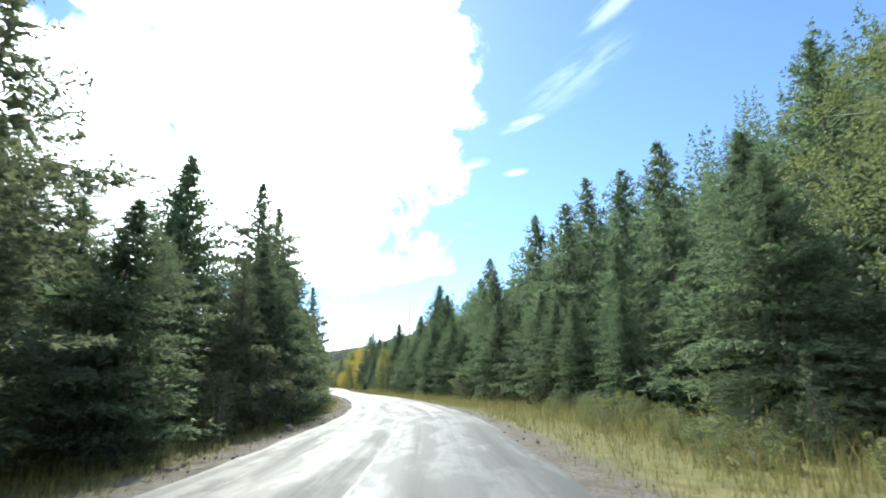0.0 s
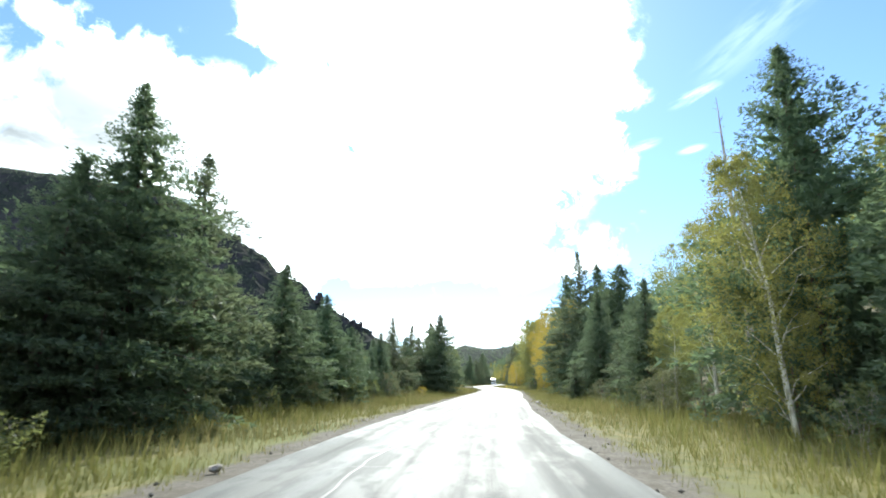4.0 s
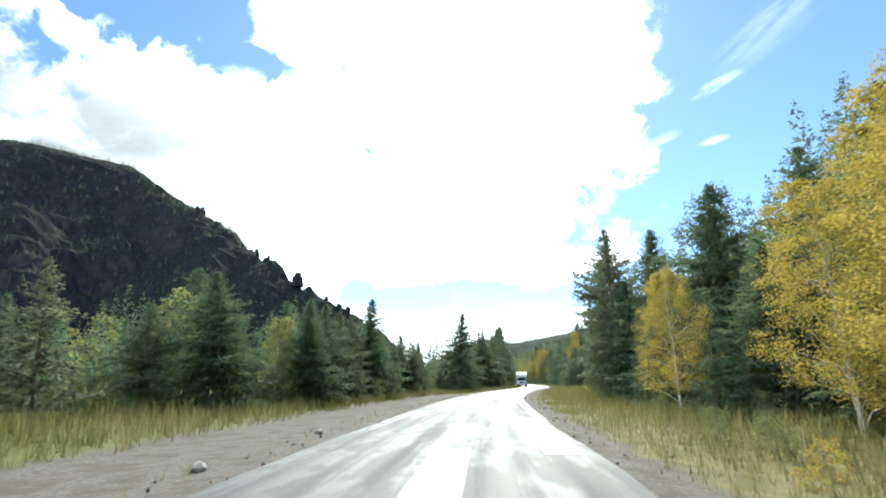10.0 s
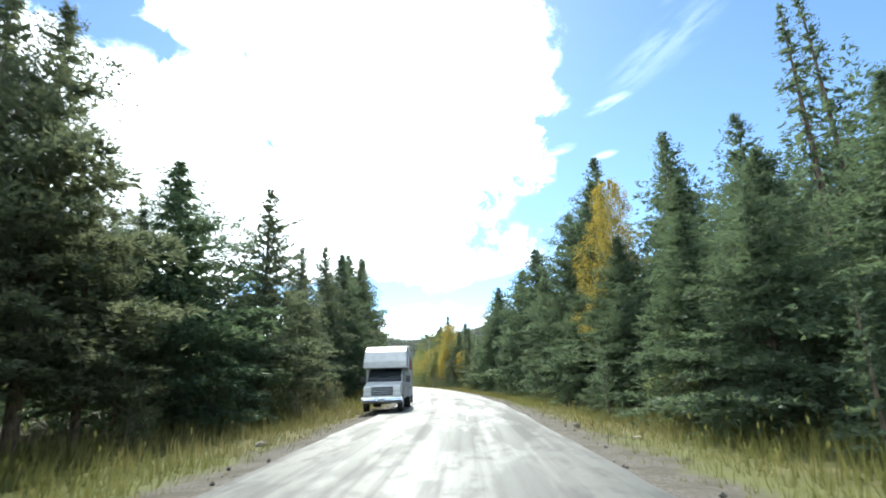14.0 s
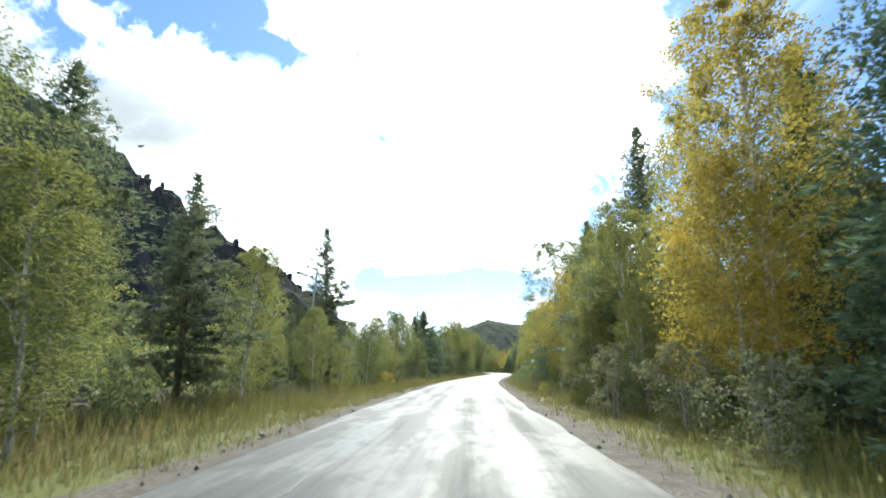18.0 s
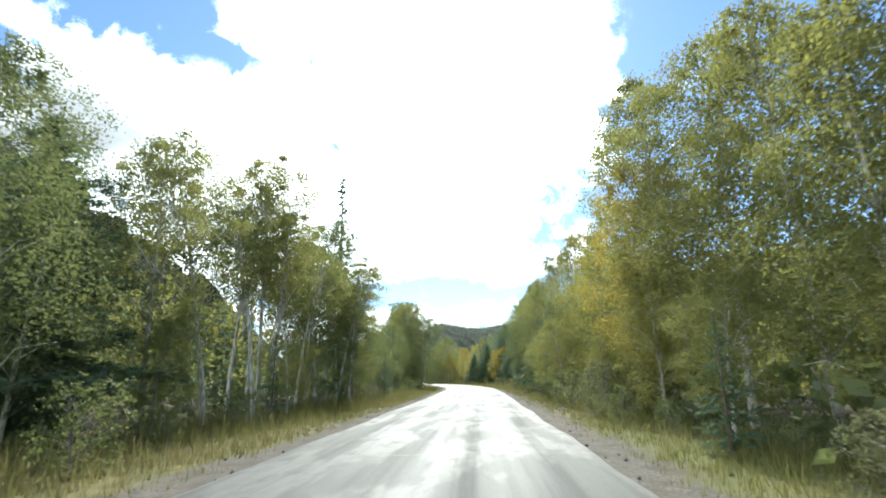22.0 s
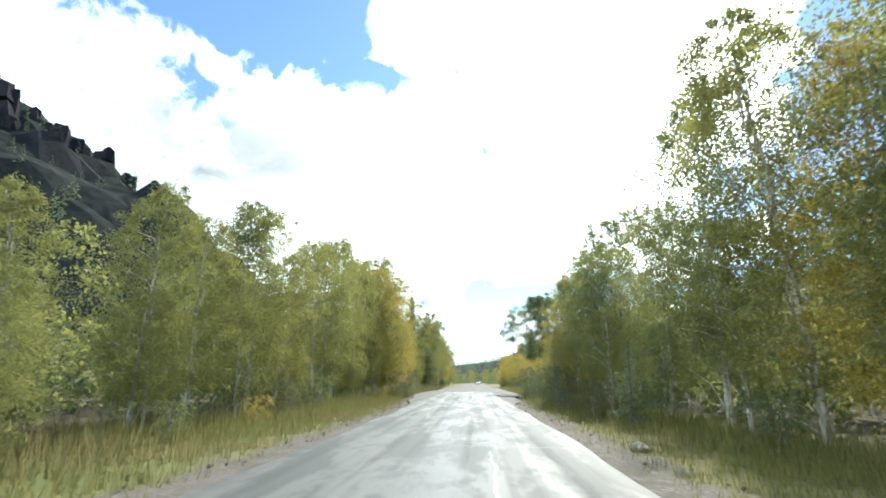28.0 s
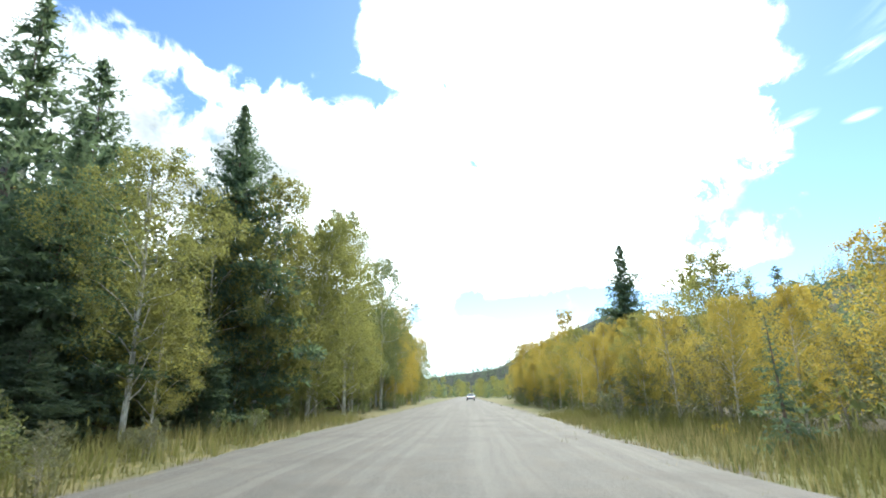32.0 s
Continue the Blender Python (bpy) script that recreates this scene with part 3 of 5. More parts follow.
def diamonds(base, along, side, length, width):
    """Four-cornered leaves, widest nearer to the stalk."""
    n = len(base)
    mid = base + along * (0.45 * length)[:, None]
    v = np.stack([base, mid + side * (width * 0.5)[:, None], base + along * length[:, None], mid - side * (width * 0.5)[:, None]], 1)
    return v.reshape(-1, 3), np.arange(4 * n).reshape(n, 4)


def unit(v):
    return v / (np.linalg.norm(v, axis=-1, keepdims=True) + 1e-9)


def conifer(seed, height=20.0, spread=0.2, start=0.05, arms=130, tufts=13, blades=4, size=1.0, shape=0.8, round_top=0.0, lift=0.1, droop=0.22, ragged=0.2, core=500):
    """Meshes of a trunk with its branches and of the needles: boughs that carry fans of tufts, thinner towards the top."""
    rng = np.random.default_rng(seed)
    bend = rng.normal(0, 0.010, 2) * height
    hs = np.linspace(0, 1, 9)
    wood = [tube(np.stack([bend[0] * hs**2, bend[1] * hs**2, hs * height * 0.985], 1), 0.013 * height * (1 - hs) ** 0.9 + 0.010, 8)]
    # boughs, closer together towards the top
    u = (np.arange(arms) + rng.random(arms)) / arms
    u = 1 - (1 - u) ** 1.12
    lev = start + (0.99 - start) * u
    az = np.arange(arms) * 2.39996 + rng.normal(0, 0.5, arms)
    outline = (1 - u) ** shape + round_top * u * (1 - u)
    outline *= np.interp(u, (0, 0.07, 0.16), (0.62, 0.9, 1.0))
    lobes = 1 + ragged * (0.9 * np.sin(az * 2 + rng.random() * 6 + u * 5) + 0.7 * np.sin(az * 3 + u * 17) + 0.5 * np.sin(u * 41 + az))
    reach = height * spread * outline * lobes * rng.uniform(1 - 1.6 * ragged, 1 + 0.5 * ragged, arms) + 0.008 * height
    rise = lift + 0.75 * (u - 0.35) + rng.normal(0, 0.10, arms)
    out = unit(np.stack([np.cos(az), np.sin(az), rise], 1))
    lat = np.stack([-np.sin(az), np.cos(az), 0 * az], 1)
    root = np.stack([bend[0] * lev**2, bend[1] * lev**2, lev * height], 1)
    sag = droop * (1.15 - u)

    def along(m, f):
        p = root[m] + out[m] * (reach[m] * f)[:, None]
        p[:, 2] -= reach[m] * sag[m] * (f**1.6 - 0.45 * np.clip(f, 0, 2) ** 4)
        return p

    for k in range(0, arms, 2):
        m = np.full(4, k)
        wood.append(tube(along(m, np.array([0.0, 0.35, 0.7, 0.95])), np.array([0.045, 0.032, 0.018, 0.006]) * height / 20 * (0.4 + reach[k] / (height * spread)), 3))
    # tufts in a flat fan about each bough
    m = np.repeat(np.arange(arms), np.maximum((tufts * (0.45 + 0.85 * reach / (height * spread))).astype(int), 5))
    n = len(m)
    f = 0.22 + 0.80 * rng.random(n) ** 0.62
    w = rng.normal(0, 1, n) * (0.10 + 0.22 * np.sin(np.clip(f, 0, 1) * np.pi * 0.82))
    p = along(m, f) + lat[m] * (w * reach[m] * 0.95)[:, None]
    p[:, 2] += rng.normal(0, 0.006, n) * height - np.abs(w) * reach[m] * 0.15
    d = unit(out[m] * 0.9 + lat[m] * np.clip(w * 4, -1.3, 1.3)[:, None] + np.array([0, 0, 0.25]) + rng.normal(0, 0.15, (n, 3)))
    full = size * (0.0125 * height + 0.085 * reach[m]) * rng.uniform(0.75, 1.3, n) * np.interp(u[m], (0.45, 1.0), (1.0, 0.42))
    q = np.repeat(np.arange(n), blades)
    k = len(q)
    dd = unit(d[q] + rng.normal(0, 0.42, (k, 3)))
    B = [p[q] - d[q] * (full[q] * 0.3)[:, None] + rng.normal(0, 0.16, (k, 3)) * full[q][:, None]]
    A, L = [dd], [full[q] * rng.uniform(0.7, 1.15, k)]
    S, W = [unit(np.cross(dd, rng.normal(0, 1, (k, 3)) + np.array([0, 0, 1.2])))], [L[0] * rng.uniform(0.30, 0.46, k)]
    # the dense middle of the crown
    m = rng.integers(0, arms, core)
    B.append(along(m, rng.uniform(0.02, 0.5, core)))
    A.append(unit(out[m] * 0.6 + rng.normal(0, 0.5, (core, 3)) - (0, 0, 0.35)))
    S.append(unit(np.cross(A[1], rng.normal(0, 1, (core, 3)))))
    L.append((0.016 * height + 0.20 * reach[m]) * min(0.5 + 0.6 * size, 1.2) * rng.uniform(0.7, 1.2, core))
    W.append(L[1] * 0.6)
    return joined(wood), slivers(np.vstack(B), np.vstack(A), np.vstack(S), np.concatenate(L), np.concatenate(W), np.full(k + core, 0.15))


def leafy(seed, height=12.0, wide=0.2, base=0.25, clumps=70, leaves=60, leaf=0.17, stems=1, flat=0.8, lean=0.03, ball=0.085, hollow=0.45, inner=260):
    """Meshes of stems with limbs and of the leaves, massed in clumps at the limbs' ends, for an aspen or a shrub."""
    rng = np.random.default_rng(seed)
    wood, tops = [], []
    roots = rng.normal(0, 0.045 * height if stems > 1 else 0, (stems, 2))
    for k in range(stems):
        top = height * rng.uniform(0.82, 0.97) if stems > 1 else height * 0.95
        b = rng.normal(0, lean, 2) * height + roots[k] * 1.5
        wave = rng.normal(0, 0.006 * height, (7, 2)) * np.linspace(0, 1, 7)[:, None]
        hs = np.linspace(0, 1, 7)
        pts = np.stack([roots[k][0] + b[0] * hs**1.5 + wave[:, 0], roots[k][1] + b[1] * hs**1.5 + wave[:, 1], hs * top], 1)
        wood.append(tube(pts, 0.0105 * height / stems**0.4 * (1 - 0.85 * hs), 7))
        tops.append(pts)
    turn = rng.random(3) * 6.28
    # masses of leaves, spread evenly round and up the crown
    h = base + (0.97 - base) * ((np.arange(clumps) + rng.random(clumps)) / clumps) ** 0.9
    u = (h - base) / (1 - base)
    a = np.arange(clumps) * 2.39996 + rng.normal(0, 0.6, clumps)
    r = height * wide * np.sin(np.pi * np.clip(0.17 + 0.76 * u, 0, 1)) ** 0.6 * np.interp(u, (0.6, 1.0), (1.0, 0.7))
    r *= np.clip(1 + 0.26 * np.sin(2 * a + 6 * u + turn[0]) + 0.18 * np.sin(3 * a - 11 * u + turn[1]) + 0.12 * np.sin(17 * u + turn[2]), 0.55, 1.18)
    r *= hollow + (1 - hollow) * rng.random(clumps) ** 0.6
    pick = rng.integers(stems, size=clumps)
    axis = np.array([[np.interp(hh * height, tops[q][:, 2], tops[q][:, 0]), np.interp(hh * height, tops[q][:, 2], tops[q][:, 1]), hh * height] for hh, q in zip(h, pick)])
    tips = axis + np.stack([np.cos(a) * r, np.sin(a) * r, 0.1 * r], 1)
    for k in range(0, clumps, max(clumps // 26, 1)):
        # crooked limbs, steep at first and then arching outwards
        q = axis[k] - (0, 0, min(rng.uniform(0.06, 0.2) * height, 0.8 * axis[k][2]))
        kink = rng.normal(0, 0.012 * height, (2, 3))
        wood.append(tube(np.stack([q, q + (tips[k] - q) * (0.22, 0.22, 0.42) + kink[0], q + (tips[k] - q) * (0.55, 0.55, 0.72) + kink[1], q + (tips[k] - q) * 0.85]), np.array([0.0034, 0.0024, 0.0014, 0.0005]) * height, 4))
    n = clumps * leaves
    c = np.repeat(tips, leaves, 0)
    rad = (height * ball * rng.uniform(0.6, 1.35, (clumps, 1)) * np.interp(u, (0.6, 1.0), (1.0, 0.42))[:, None]).repeat(leaves, 0)
    q = unit(rng.normal(0, 1, (n, 3)) + (0, 0, 0.25))
    # each mass has its own lumps and gaps
    lump = 1 + 0.25 * np.sin(q[:, :1] * 5 + c[:, 2:] * 3) + 0.25 * np.sin(q[:, 1:2] * 6 + c[:, :1] * 4)
    p = c + q * rad * lump * rng.random((n, 1)) ** 0.45 * (1, 1, flat)
    d = unit(rng.normal(0, 1, (n, 3)) + (0, 0, -0.5))
    s = unit(np.cross(d, rng.normal(0, 1, (n, 3))))
    size = leaf * rng.uniform(0.65, 1.3, n)
    if inner:
        # shaded leaves in the middle of the crown
        m = rng.integers(0, clumps, inner)
        p = np.vstack([p, axis[m] + (tips[m] - axis[m]) * rng.uniform(0.0, 0.7, (inner, 1)) + rng.normal(0, 0.024 * height, (inner, 3))])
        e = unit(rng.normal(0, 1, (inner, 3)))
        d, s = np.vstack([d, e]), np.vstack([s, unit(np.cross(e, rng.normal(0, 1, (inner, 3))))])
        size = np.concatenate([size, 1.35 * leaf * rng.uniform(0.7, 1.3, inner)])
    return joined(wood), diamonds(p, d, s, size, size * 0.85)


# kinds of tree: how they are made, their height, bark, leaves, name, words, category, half width
KINDS = {
    "fir": ([lambda s=s: conifer(s, 20, 0.235 + 0.025 * (s % 3), 0.03, 130, 22, 4, 0.95, 0.60 + 0.12 * (s % 2), 0.15 * (s % 3), core=700) for s in range(11, 17)], 20, BARK, NEEDLE, "fir_tree", "tall dark green fir with a pointed crown", "fir", 0.23),
    "pine": ([lambda s=s: conifer(s, 16, 0.195 + 0.02 * (s % 2), 0.06 + 0.04 * (s % 3), 86, 22, 4, 1.05, 0.68, 0.35, 0.2, 0.10, 0.32, core=300) for s in range(21, 26)], 16, BARK, PINE_NEEDLE, "pine_tree", "dark green pine with open, ragged branches", "pine", 0.24),
    "slim": ([lambda s=s: conifer(s, 18, 0.115, 0.05, 120, 10, 4, 0.9, 0.72, 0, 0.0, 0.3, core=300) for s in range(31, 34)], 18, BARK, NEEDLE, "spruce_tree", "slim dark green spruce with a narrow crown", "spruce", 0.12),
    "aspen": ([lambda s=s: leafy(s, 12, 0.19 + 0.04 * (s % 3), 0.10 + 0.07 * (s % 3), 120, 48, 0.15, ball=0.060, inner=800) for s in range(41, 46)], 12, ASPEN_BARK, LEAF_GREEN, "aspen_tree", "green aspen with a pale trunk", "aspen", 0.28),
    "turning": ([lambda s=s: leafy(s, 12, 0.19 + 0.04 * (s % 3), 0.10 + 0.07 * (s % 3), 120, 48, 0.15, ball=0.060, inner=800) for s in range(51, 57)], 12, ASPEN_BARK, LEAF_MIXED, "aspen_tree", "aspen turning from green to yellow, with a pale trunk", "aspen", 0.28),
    "yellow": ([lambda s=s: leafy(s, 12, 0.20 + 0.045 * (s % 2), 0.12 + 0.06 * (s % 2), 120, 48, 0.15, ball=0.060, inner=800) for s in range(61, 65)], 12, ASPEN_BARK, LEAF_YELLOW, "aspen_tree", "aspen with golden yellow autumn leaves", "aspen", 0.28),
    "lone": ([lambda s=s: leafy(s, 12, 0.36, 0.36, 270, 210, 0.095, 1, 0.75, 0.02, 0.060, 0.25, 4200) for s in (66,)], 12, LONE_BARK, LEAF_GREEN, "cottonwood_tree", "broad green tree with a thick reddish trunk beside the road", "tree", 0.2),
    "spreading": ([lambda s=s: leafy(s, 12, 0.36, 0.06, 230, 180, 0.085, 1, 0.8, 0.02, 0.060, 0.3, 3000) for s in (67,)], 12, ASPEN_BARK, LEAF_GREEN, "cottonwood_tree", "broad dark green tree leaning over the inside of the bend", "tree", 0.2),
    "willow": ([lambda s=s: leafy(s, 3, 0.40, 0.05, 60, 46, 0.085, 6, 0.8, 0.12, 0.11, 0.4, 60) for s in range(71, 75)], 3, GREY_WOOD, LEAF_WILLOW, "willow_bush", "grey-green willow bush on the verge", "bush", 0.5),
    "shrub": ([lambda s=s: leafy(s, 2, 0.42, 0.05, 44, 36, 0.075, 4, 0.8, 0.15, 0.12, 0.4, 40) for s in range(81, 85)], 2, GREY_WOOD, LEAF_GREEN, "shrub", "low green shrub at the forest edge", "shrub", 0.5),
    "gold": ([lambda s=s: leafy(s, 2, 0.42, 0.05, 44, 36, 0.075, 4, 0.8, 0.15, 0.12, 0.4, 40) for s in range(86, 89)], 2, GREY_WOOD, LEAF_YELLOW, "shrub", "low shrub with yellow autumn leaves on the verge", "shrub", 0.5),
    "young": ([lambda s=s: conifer(s, 5, 0.25, 0.02, 70, 12, 4, 1.1, 0.85, 0.1, core=160) for s in range(91, 95)], 5, BARK, NEEDLE, "young_fir", "young bushy green fir", "fir", 0.28),
    "leaner": ([lambda s=s: leafy(s, 12, 0.19, 0.55, 70, 110, 0.10, 1, 0.8, 0.11, 0.055, 0.4, 500) for s in range(171, 175)], 12, ASPEN_BARK, LEAF_MIXED, "aspen_tree", "leaning aspen with a bare white trunk and a high crown", "aspen", 0.24),
    "dead": ([lambda s=s: conifer(s, 14, 0.13, 0.2, 60, 4, 1, 0.0, 0.8, 0, 0.5, 0.0, core=1) for s in range(95, 97)], 14, GREY_WOOD, None, "dead_tree", "bare grey dead tree", "tree", 0.13),
    # the same trees in finer leaf, for those closest to the road
    "fir near": ([lambda s=s: conifer(s, 20, 0.235 + 0.025 * (s % 3), 0.06, 190, 58, 5, 0.54, 0.60 + 0.12 * (s % 2), 0.15 * (s % 3), core=2000) for s in range(11, 15)], 20, BARK, NEEDLE, "fir_tree", "tall dark green fir close to the road", "fir", 0.23),
    "pine near": ([lambda s=s: conifer(s, 16, 0.18 + 0.02 * (s % 2), 0.10 + 0.04 * (s % 3), 125, 74, 5, 0.54, 0.66, 0.35, 0.2, 0.10, 0.32, core=900) for s in range(21, 25)], 16, BARK, PINE_NEEDLE, "pine_tree", "dark green pine close to the road", "pine", 0.24),
    "aspen near": ([lambda s=s: leafy(s, 12, 0.19 + 0.04 * (s % 3), 0.10 + 0.07 * (s % 3), 190, 145, 0.078, ball=0.057, inner=2600) for s in range(41, 45)], 12, ASPEN_BARK, LEAF_GREEN, "aspen_tree", "green aspen with a pale trunk close to the road", "aspen", 0.28),
    "turning near": ([lambda s=s: leafy(s, 12, 0.19 + 0.04 * (s % 3), 0.10 + 0.07 * (s % 3), 190, 145, 0.078, ball=0.057, inner=2600) for s in range(51, 55)], 12, ASPEN_BARK, LEAF_MIXED, "aspen_tree", "yellow-green aspen with a pale trunk close to the road", "aspen", 0.28),
    "yellow near": ([lambda s=s: leafy(s, 12, 0.20 + 0.045 * (s % 2), 0.10 + 0.06 * (s % 2), 190, 145, 0.078, ball=0.057, inner=2600) for s in range(61, 64)], 12, ASPEN_BARK, LEAF_YELLOW, "aspen_tree", "golden yellow aspen close to the road", "aspen", 0.28),
}
LEAFY = ("aspen", "turning", "yellow")
MADE = {}
TREE_RNG = np.random.default_rng(77)


def plant(kind, s, off, height, wide=1.0):
    """A tree of that kind and height, s metres along the road and off metres to the right."""
    if kind + " near" in KINDS and abs(off) < (13.0 if kind in LEAFY else 16.0):
        kind += " near"
    makers, tall, wood, leaves, name, label, category, half = KINDS[kind]
    k = int(TREE_RNG.integers(len(makers)))
    turn = Matrix.Rotation(TREE_RNG.random() * 6.283, 4, "Z") @ Matrix.Rotation(TREE_RNG.normal(0, 0.02), 4, "X")
    if category in ("fir", "pine") and tall > 6:
        wide *= min(max(1.5 - height / 30, 1.0), 1.3)
        # conifers stand back from the road far enough for their boughs
        push = max(min(0.21 * height + 4.6, 8.6) / abs(off), 1.0)
        s, off, height = s + 20 * (push - 1), off * push, height * (1 + 0.7 * (push - 1))
    if kind.split()[0] in LEAFY and height > 6.5:
        push = max(8.3 / abs(off), 1.0)
        s, off = s + 20 * (push - 1), off * push
    x, y = at_road(s, off)
    z = float(ground_z(s, off)) - 0.08
    h = height / tall
    w = min(h * wide * TREE_RNG.uniform(0.92, 1.12), max(abs(off) - (4.6 if category in ("fir", "pine") else 3.3), 1.2) / (half * tall))
    m = Matrix.Translation((float(x), float(y), z)) @ turn @ Matrix.Diagonal((w, w, h, 1))
    if (kind, k) not in MADE:
        stem, crown = makers[k]()
        root = new(name)
        root.empty_display_size = 0.5
        part("trunk" if tall > 4 else "stem", mesh_of("trunk", *stem, wood, True), root)
        if leaves:
            part("crown", mesh_of("crown", *crown, leaves, False), root)
        tagged(root, label, category, "trees beside the road" if tall > 4 else "bushes beside the road")
        root.matrix_basis = m
        MADE[kind, k] = root
        return root
    ob = MADE[kind, k]
    return copy_thing(ob, m @ Matrix.Diagonal([1 / c for c in ob.scale] + [1]))


# ---- the trees that can be told apart: kind, metres along the road, metres to the right, height ----
TREES_A = [
    ("pine", 11.3, -8.8, 11.2), ("aspen", 11.2, 12.8, 10.2), ("fir", 19.6, 13.5, 11.4), ("fir", 22.7, -9.8, 11.7), ("fir", 20.4, -12.5, 8.5),
    ("fir", 24.3, 22, 15.2), ("fir", 29.4, 16, 15.7), ("pine", 30.8, -8.8, 13.7), ("fir", 31.3, 13.5, 10.3),
    ("pine", 35.7, -9.5, 10.3), ("fir", 39.2, 19, 16.6), ("pine", 40.1, -8.8, 14.9), ("fir", 46.4, 17, 17.4),
    ("fir", 50, 22, 19), ("fir", 53.9, 19, 15.2), ("fir", 60.7, 14.5, 15.2), ("fir", 61, 20, 19.3),
    ("fir", 61.3, -10.5, 10.6), ("turning", 64.3, -8.2, 8.9), ("fir", 66.4, 15, 14), ("aspen", 66.8, -9.5, 9.4),
    ("fir", 68.8, 17, 17.5), ("turning", 72.1, -9.2, 10.4), ("fir", 73.2, 12.5, 11.2), ("fir", 74.9, 18, 14.7),
]
TREES_B = [
    ("fir", 82.1, 14, 15.7), ("fir", 82.6, 20, 15.5), ("fir", 88, -10.5, 11), ("fir", 88.9, -13, 8.7),
    ("fir", 90, 15, 18.8), ("fir", 92.2, -11.5, 9.4), ("fir", 93.6, 16, 14.6), ("dead", 97, 17, 16.8),
    ("fir", 97.1, 13, 14.1), ("fir", 101.2, 11.5, 10.6), ("pine", 102.8, -10.5, 10.1), ("fir", 111.9, 12.5, 10.9),
    ("fir", 115.1, -10.5, 11.8), ("turning", 116.1, 9.8, 9.5), ("pine", 119, -10.5, 11), ("fir", 119.7, 13, 15),
    ("fir", 136.4, -11, 7.9), ("dead", 137.2, 18, 21), ("pine", 147.9, 7.6, 3.5), ("fir", 149, 10, 9.9),
    ("fir", 153.5, -12, 5.9), ("fir", 156.3, 13.5, 13.8), ("fir", 158.5, 12.5, 11.7), ("pine", 159.6, -11.5, 9),
]
TREES_C = [
    ("pine", 163.5, 11.5, 12.0), ("fir", 162.8, 12.5, 15.2), ("pine", 172, -12, 9.2),
    ("fir", 174.4, -8.2, 11.2), ("fir", 179.6, 11, 17.6), ("pine", 180.3, -10.5, 10.6), ("fir", 185.9, -10.5, 10.6),
    ("yellow", 187.1, 9.3, 12.5), ("yellow", 195.3, 9, 14.7), ("pine", 195.5, -13, 9.7), ("fir", 199.1, -10.5, 8.5),
    ("yellow", 200.8, 10, 14.7), ("aspen", 208.2, -9.8, 8.9), ("aspen", 212.1, -9.8, 9.4), ("fir", 215.1, 12.5, 12.2),
    ("turning", 219.2, 9.3, 15.2), ("turning", 219.2, 11, 13.9), ("turning", 221.9, 9.8, 15.1), ("turning", 222.3, -11.5, 7),
    ("pine", 228.5, -12.5, 7.5), ("turning", 230.1, 10.5, 14.8), ("fir", 243, 15, 14.2), ("fir", 245.3, 13.5, 6.6),
]
TREES_D = [
    ("fir", 255.6, -24, 9.4), ("fir", 259.4, 22, 14.7), ("yellow", 260, 9.5, 7.6), ("yellow", 263.9, 11, 8.1),
    ("fir", 265.4, 18, 12.1), ("yellow", 265.8, 10.5, 7.1), ("fir", 268.5, -24, 6.9), ("fir", 270.5, 16, 12),
    ("fir", 274.1, 12.5, 7.1), ("fir", 275.7, 16, 11.7), ("yellow", 277.4, 9.8, 7.1), ("fir", 278, -26, 6.9),
    ("fir", 284.1, 15, 13.4), ("fir", 286.1, -20, 9.8), ("fir", 287.2, -26, 6.7), ("fir", 290.8, 13, 12.4),
    ("fir", 293.9, -17, 8.4), ("fir", 296.6, -18, 8.5), ("pine", 297.1, 11, 13.3), ("fir", 303.5, -18, 4.8),
    ("pine", 304.2, 12, 16.3), ("fir", 305.2, -13, 10.2), ("pine", 313.6, 12, 15), ("fir", 319.4, 14.5, 12.4),
]
TREES_E = [
    ("fir", 321, -17, 8.1), ("fir", 321.9, 13, 9.4), ("fir", 323.9, -15, 7.8), ("yellow", 332, 13, 5.4),
    ("pine", 354.6, -12, 8.5), ("fir", 355.3, 24, 12.6), ("pine", 362.3, -10.5, 11.8), ("fir", 362.4, 19, 8.4),
    ("fir", 362.9, 11, 8.6), ("pine", 363.6, -9.8, 12.2), ("fir", 365.7, 26, 12.8), ("fir", 370.9, 12.5, 10.1),
    ("fir", 372.1, -10.5, 11.1), ("fir", 373.7, 26, 15.6), ("slim", 377.4, 20, 19), ("fir", 378.5, 13, 12),
    ("pine", 379.5, -9.8, 12.7), ("slim", 380.4, 24, 21), ("fir", 388, 10.8, 15.5), ("fir", 385.9, 22, 16.5),
    ("pine", 386.4, -9.8, 10.9), ("fir", 390.1, 10, 14), ("slim", 393.9, 20, 20.1), ("fir", 396.9, 22, 20.7),
]
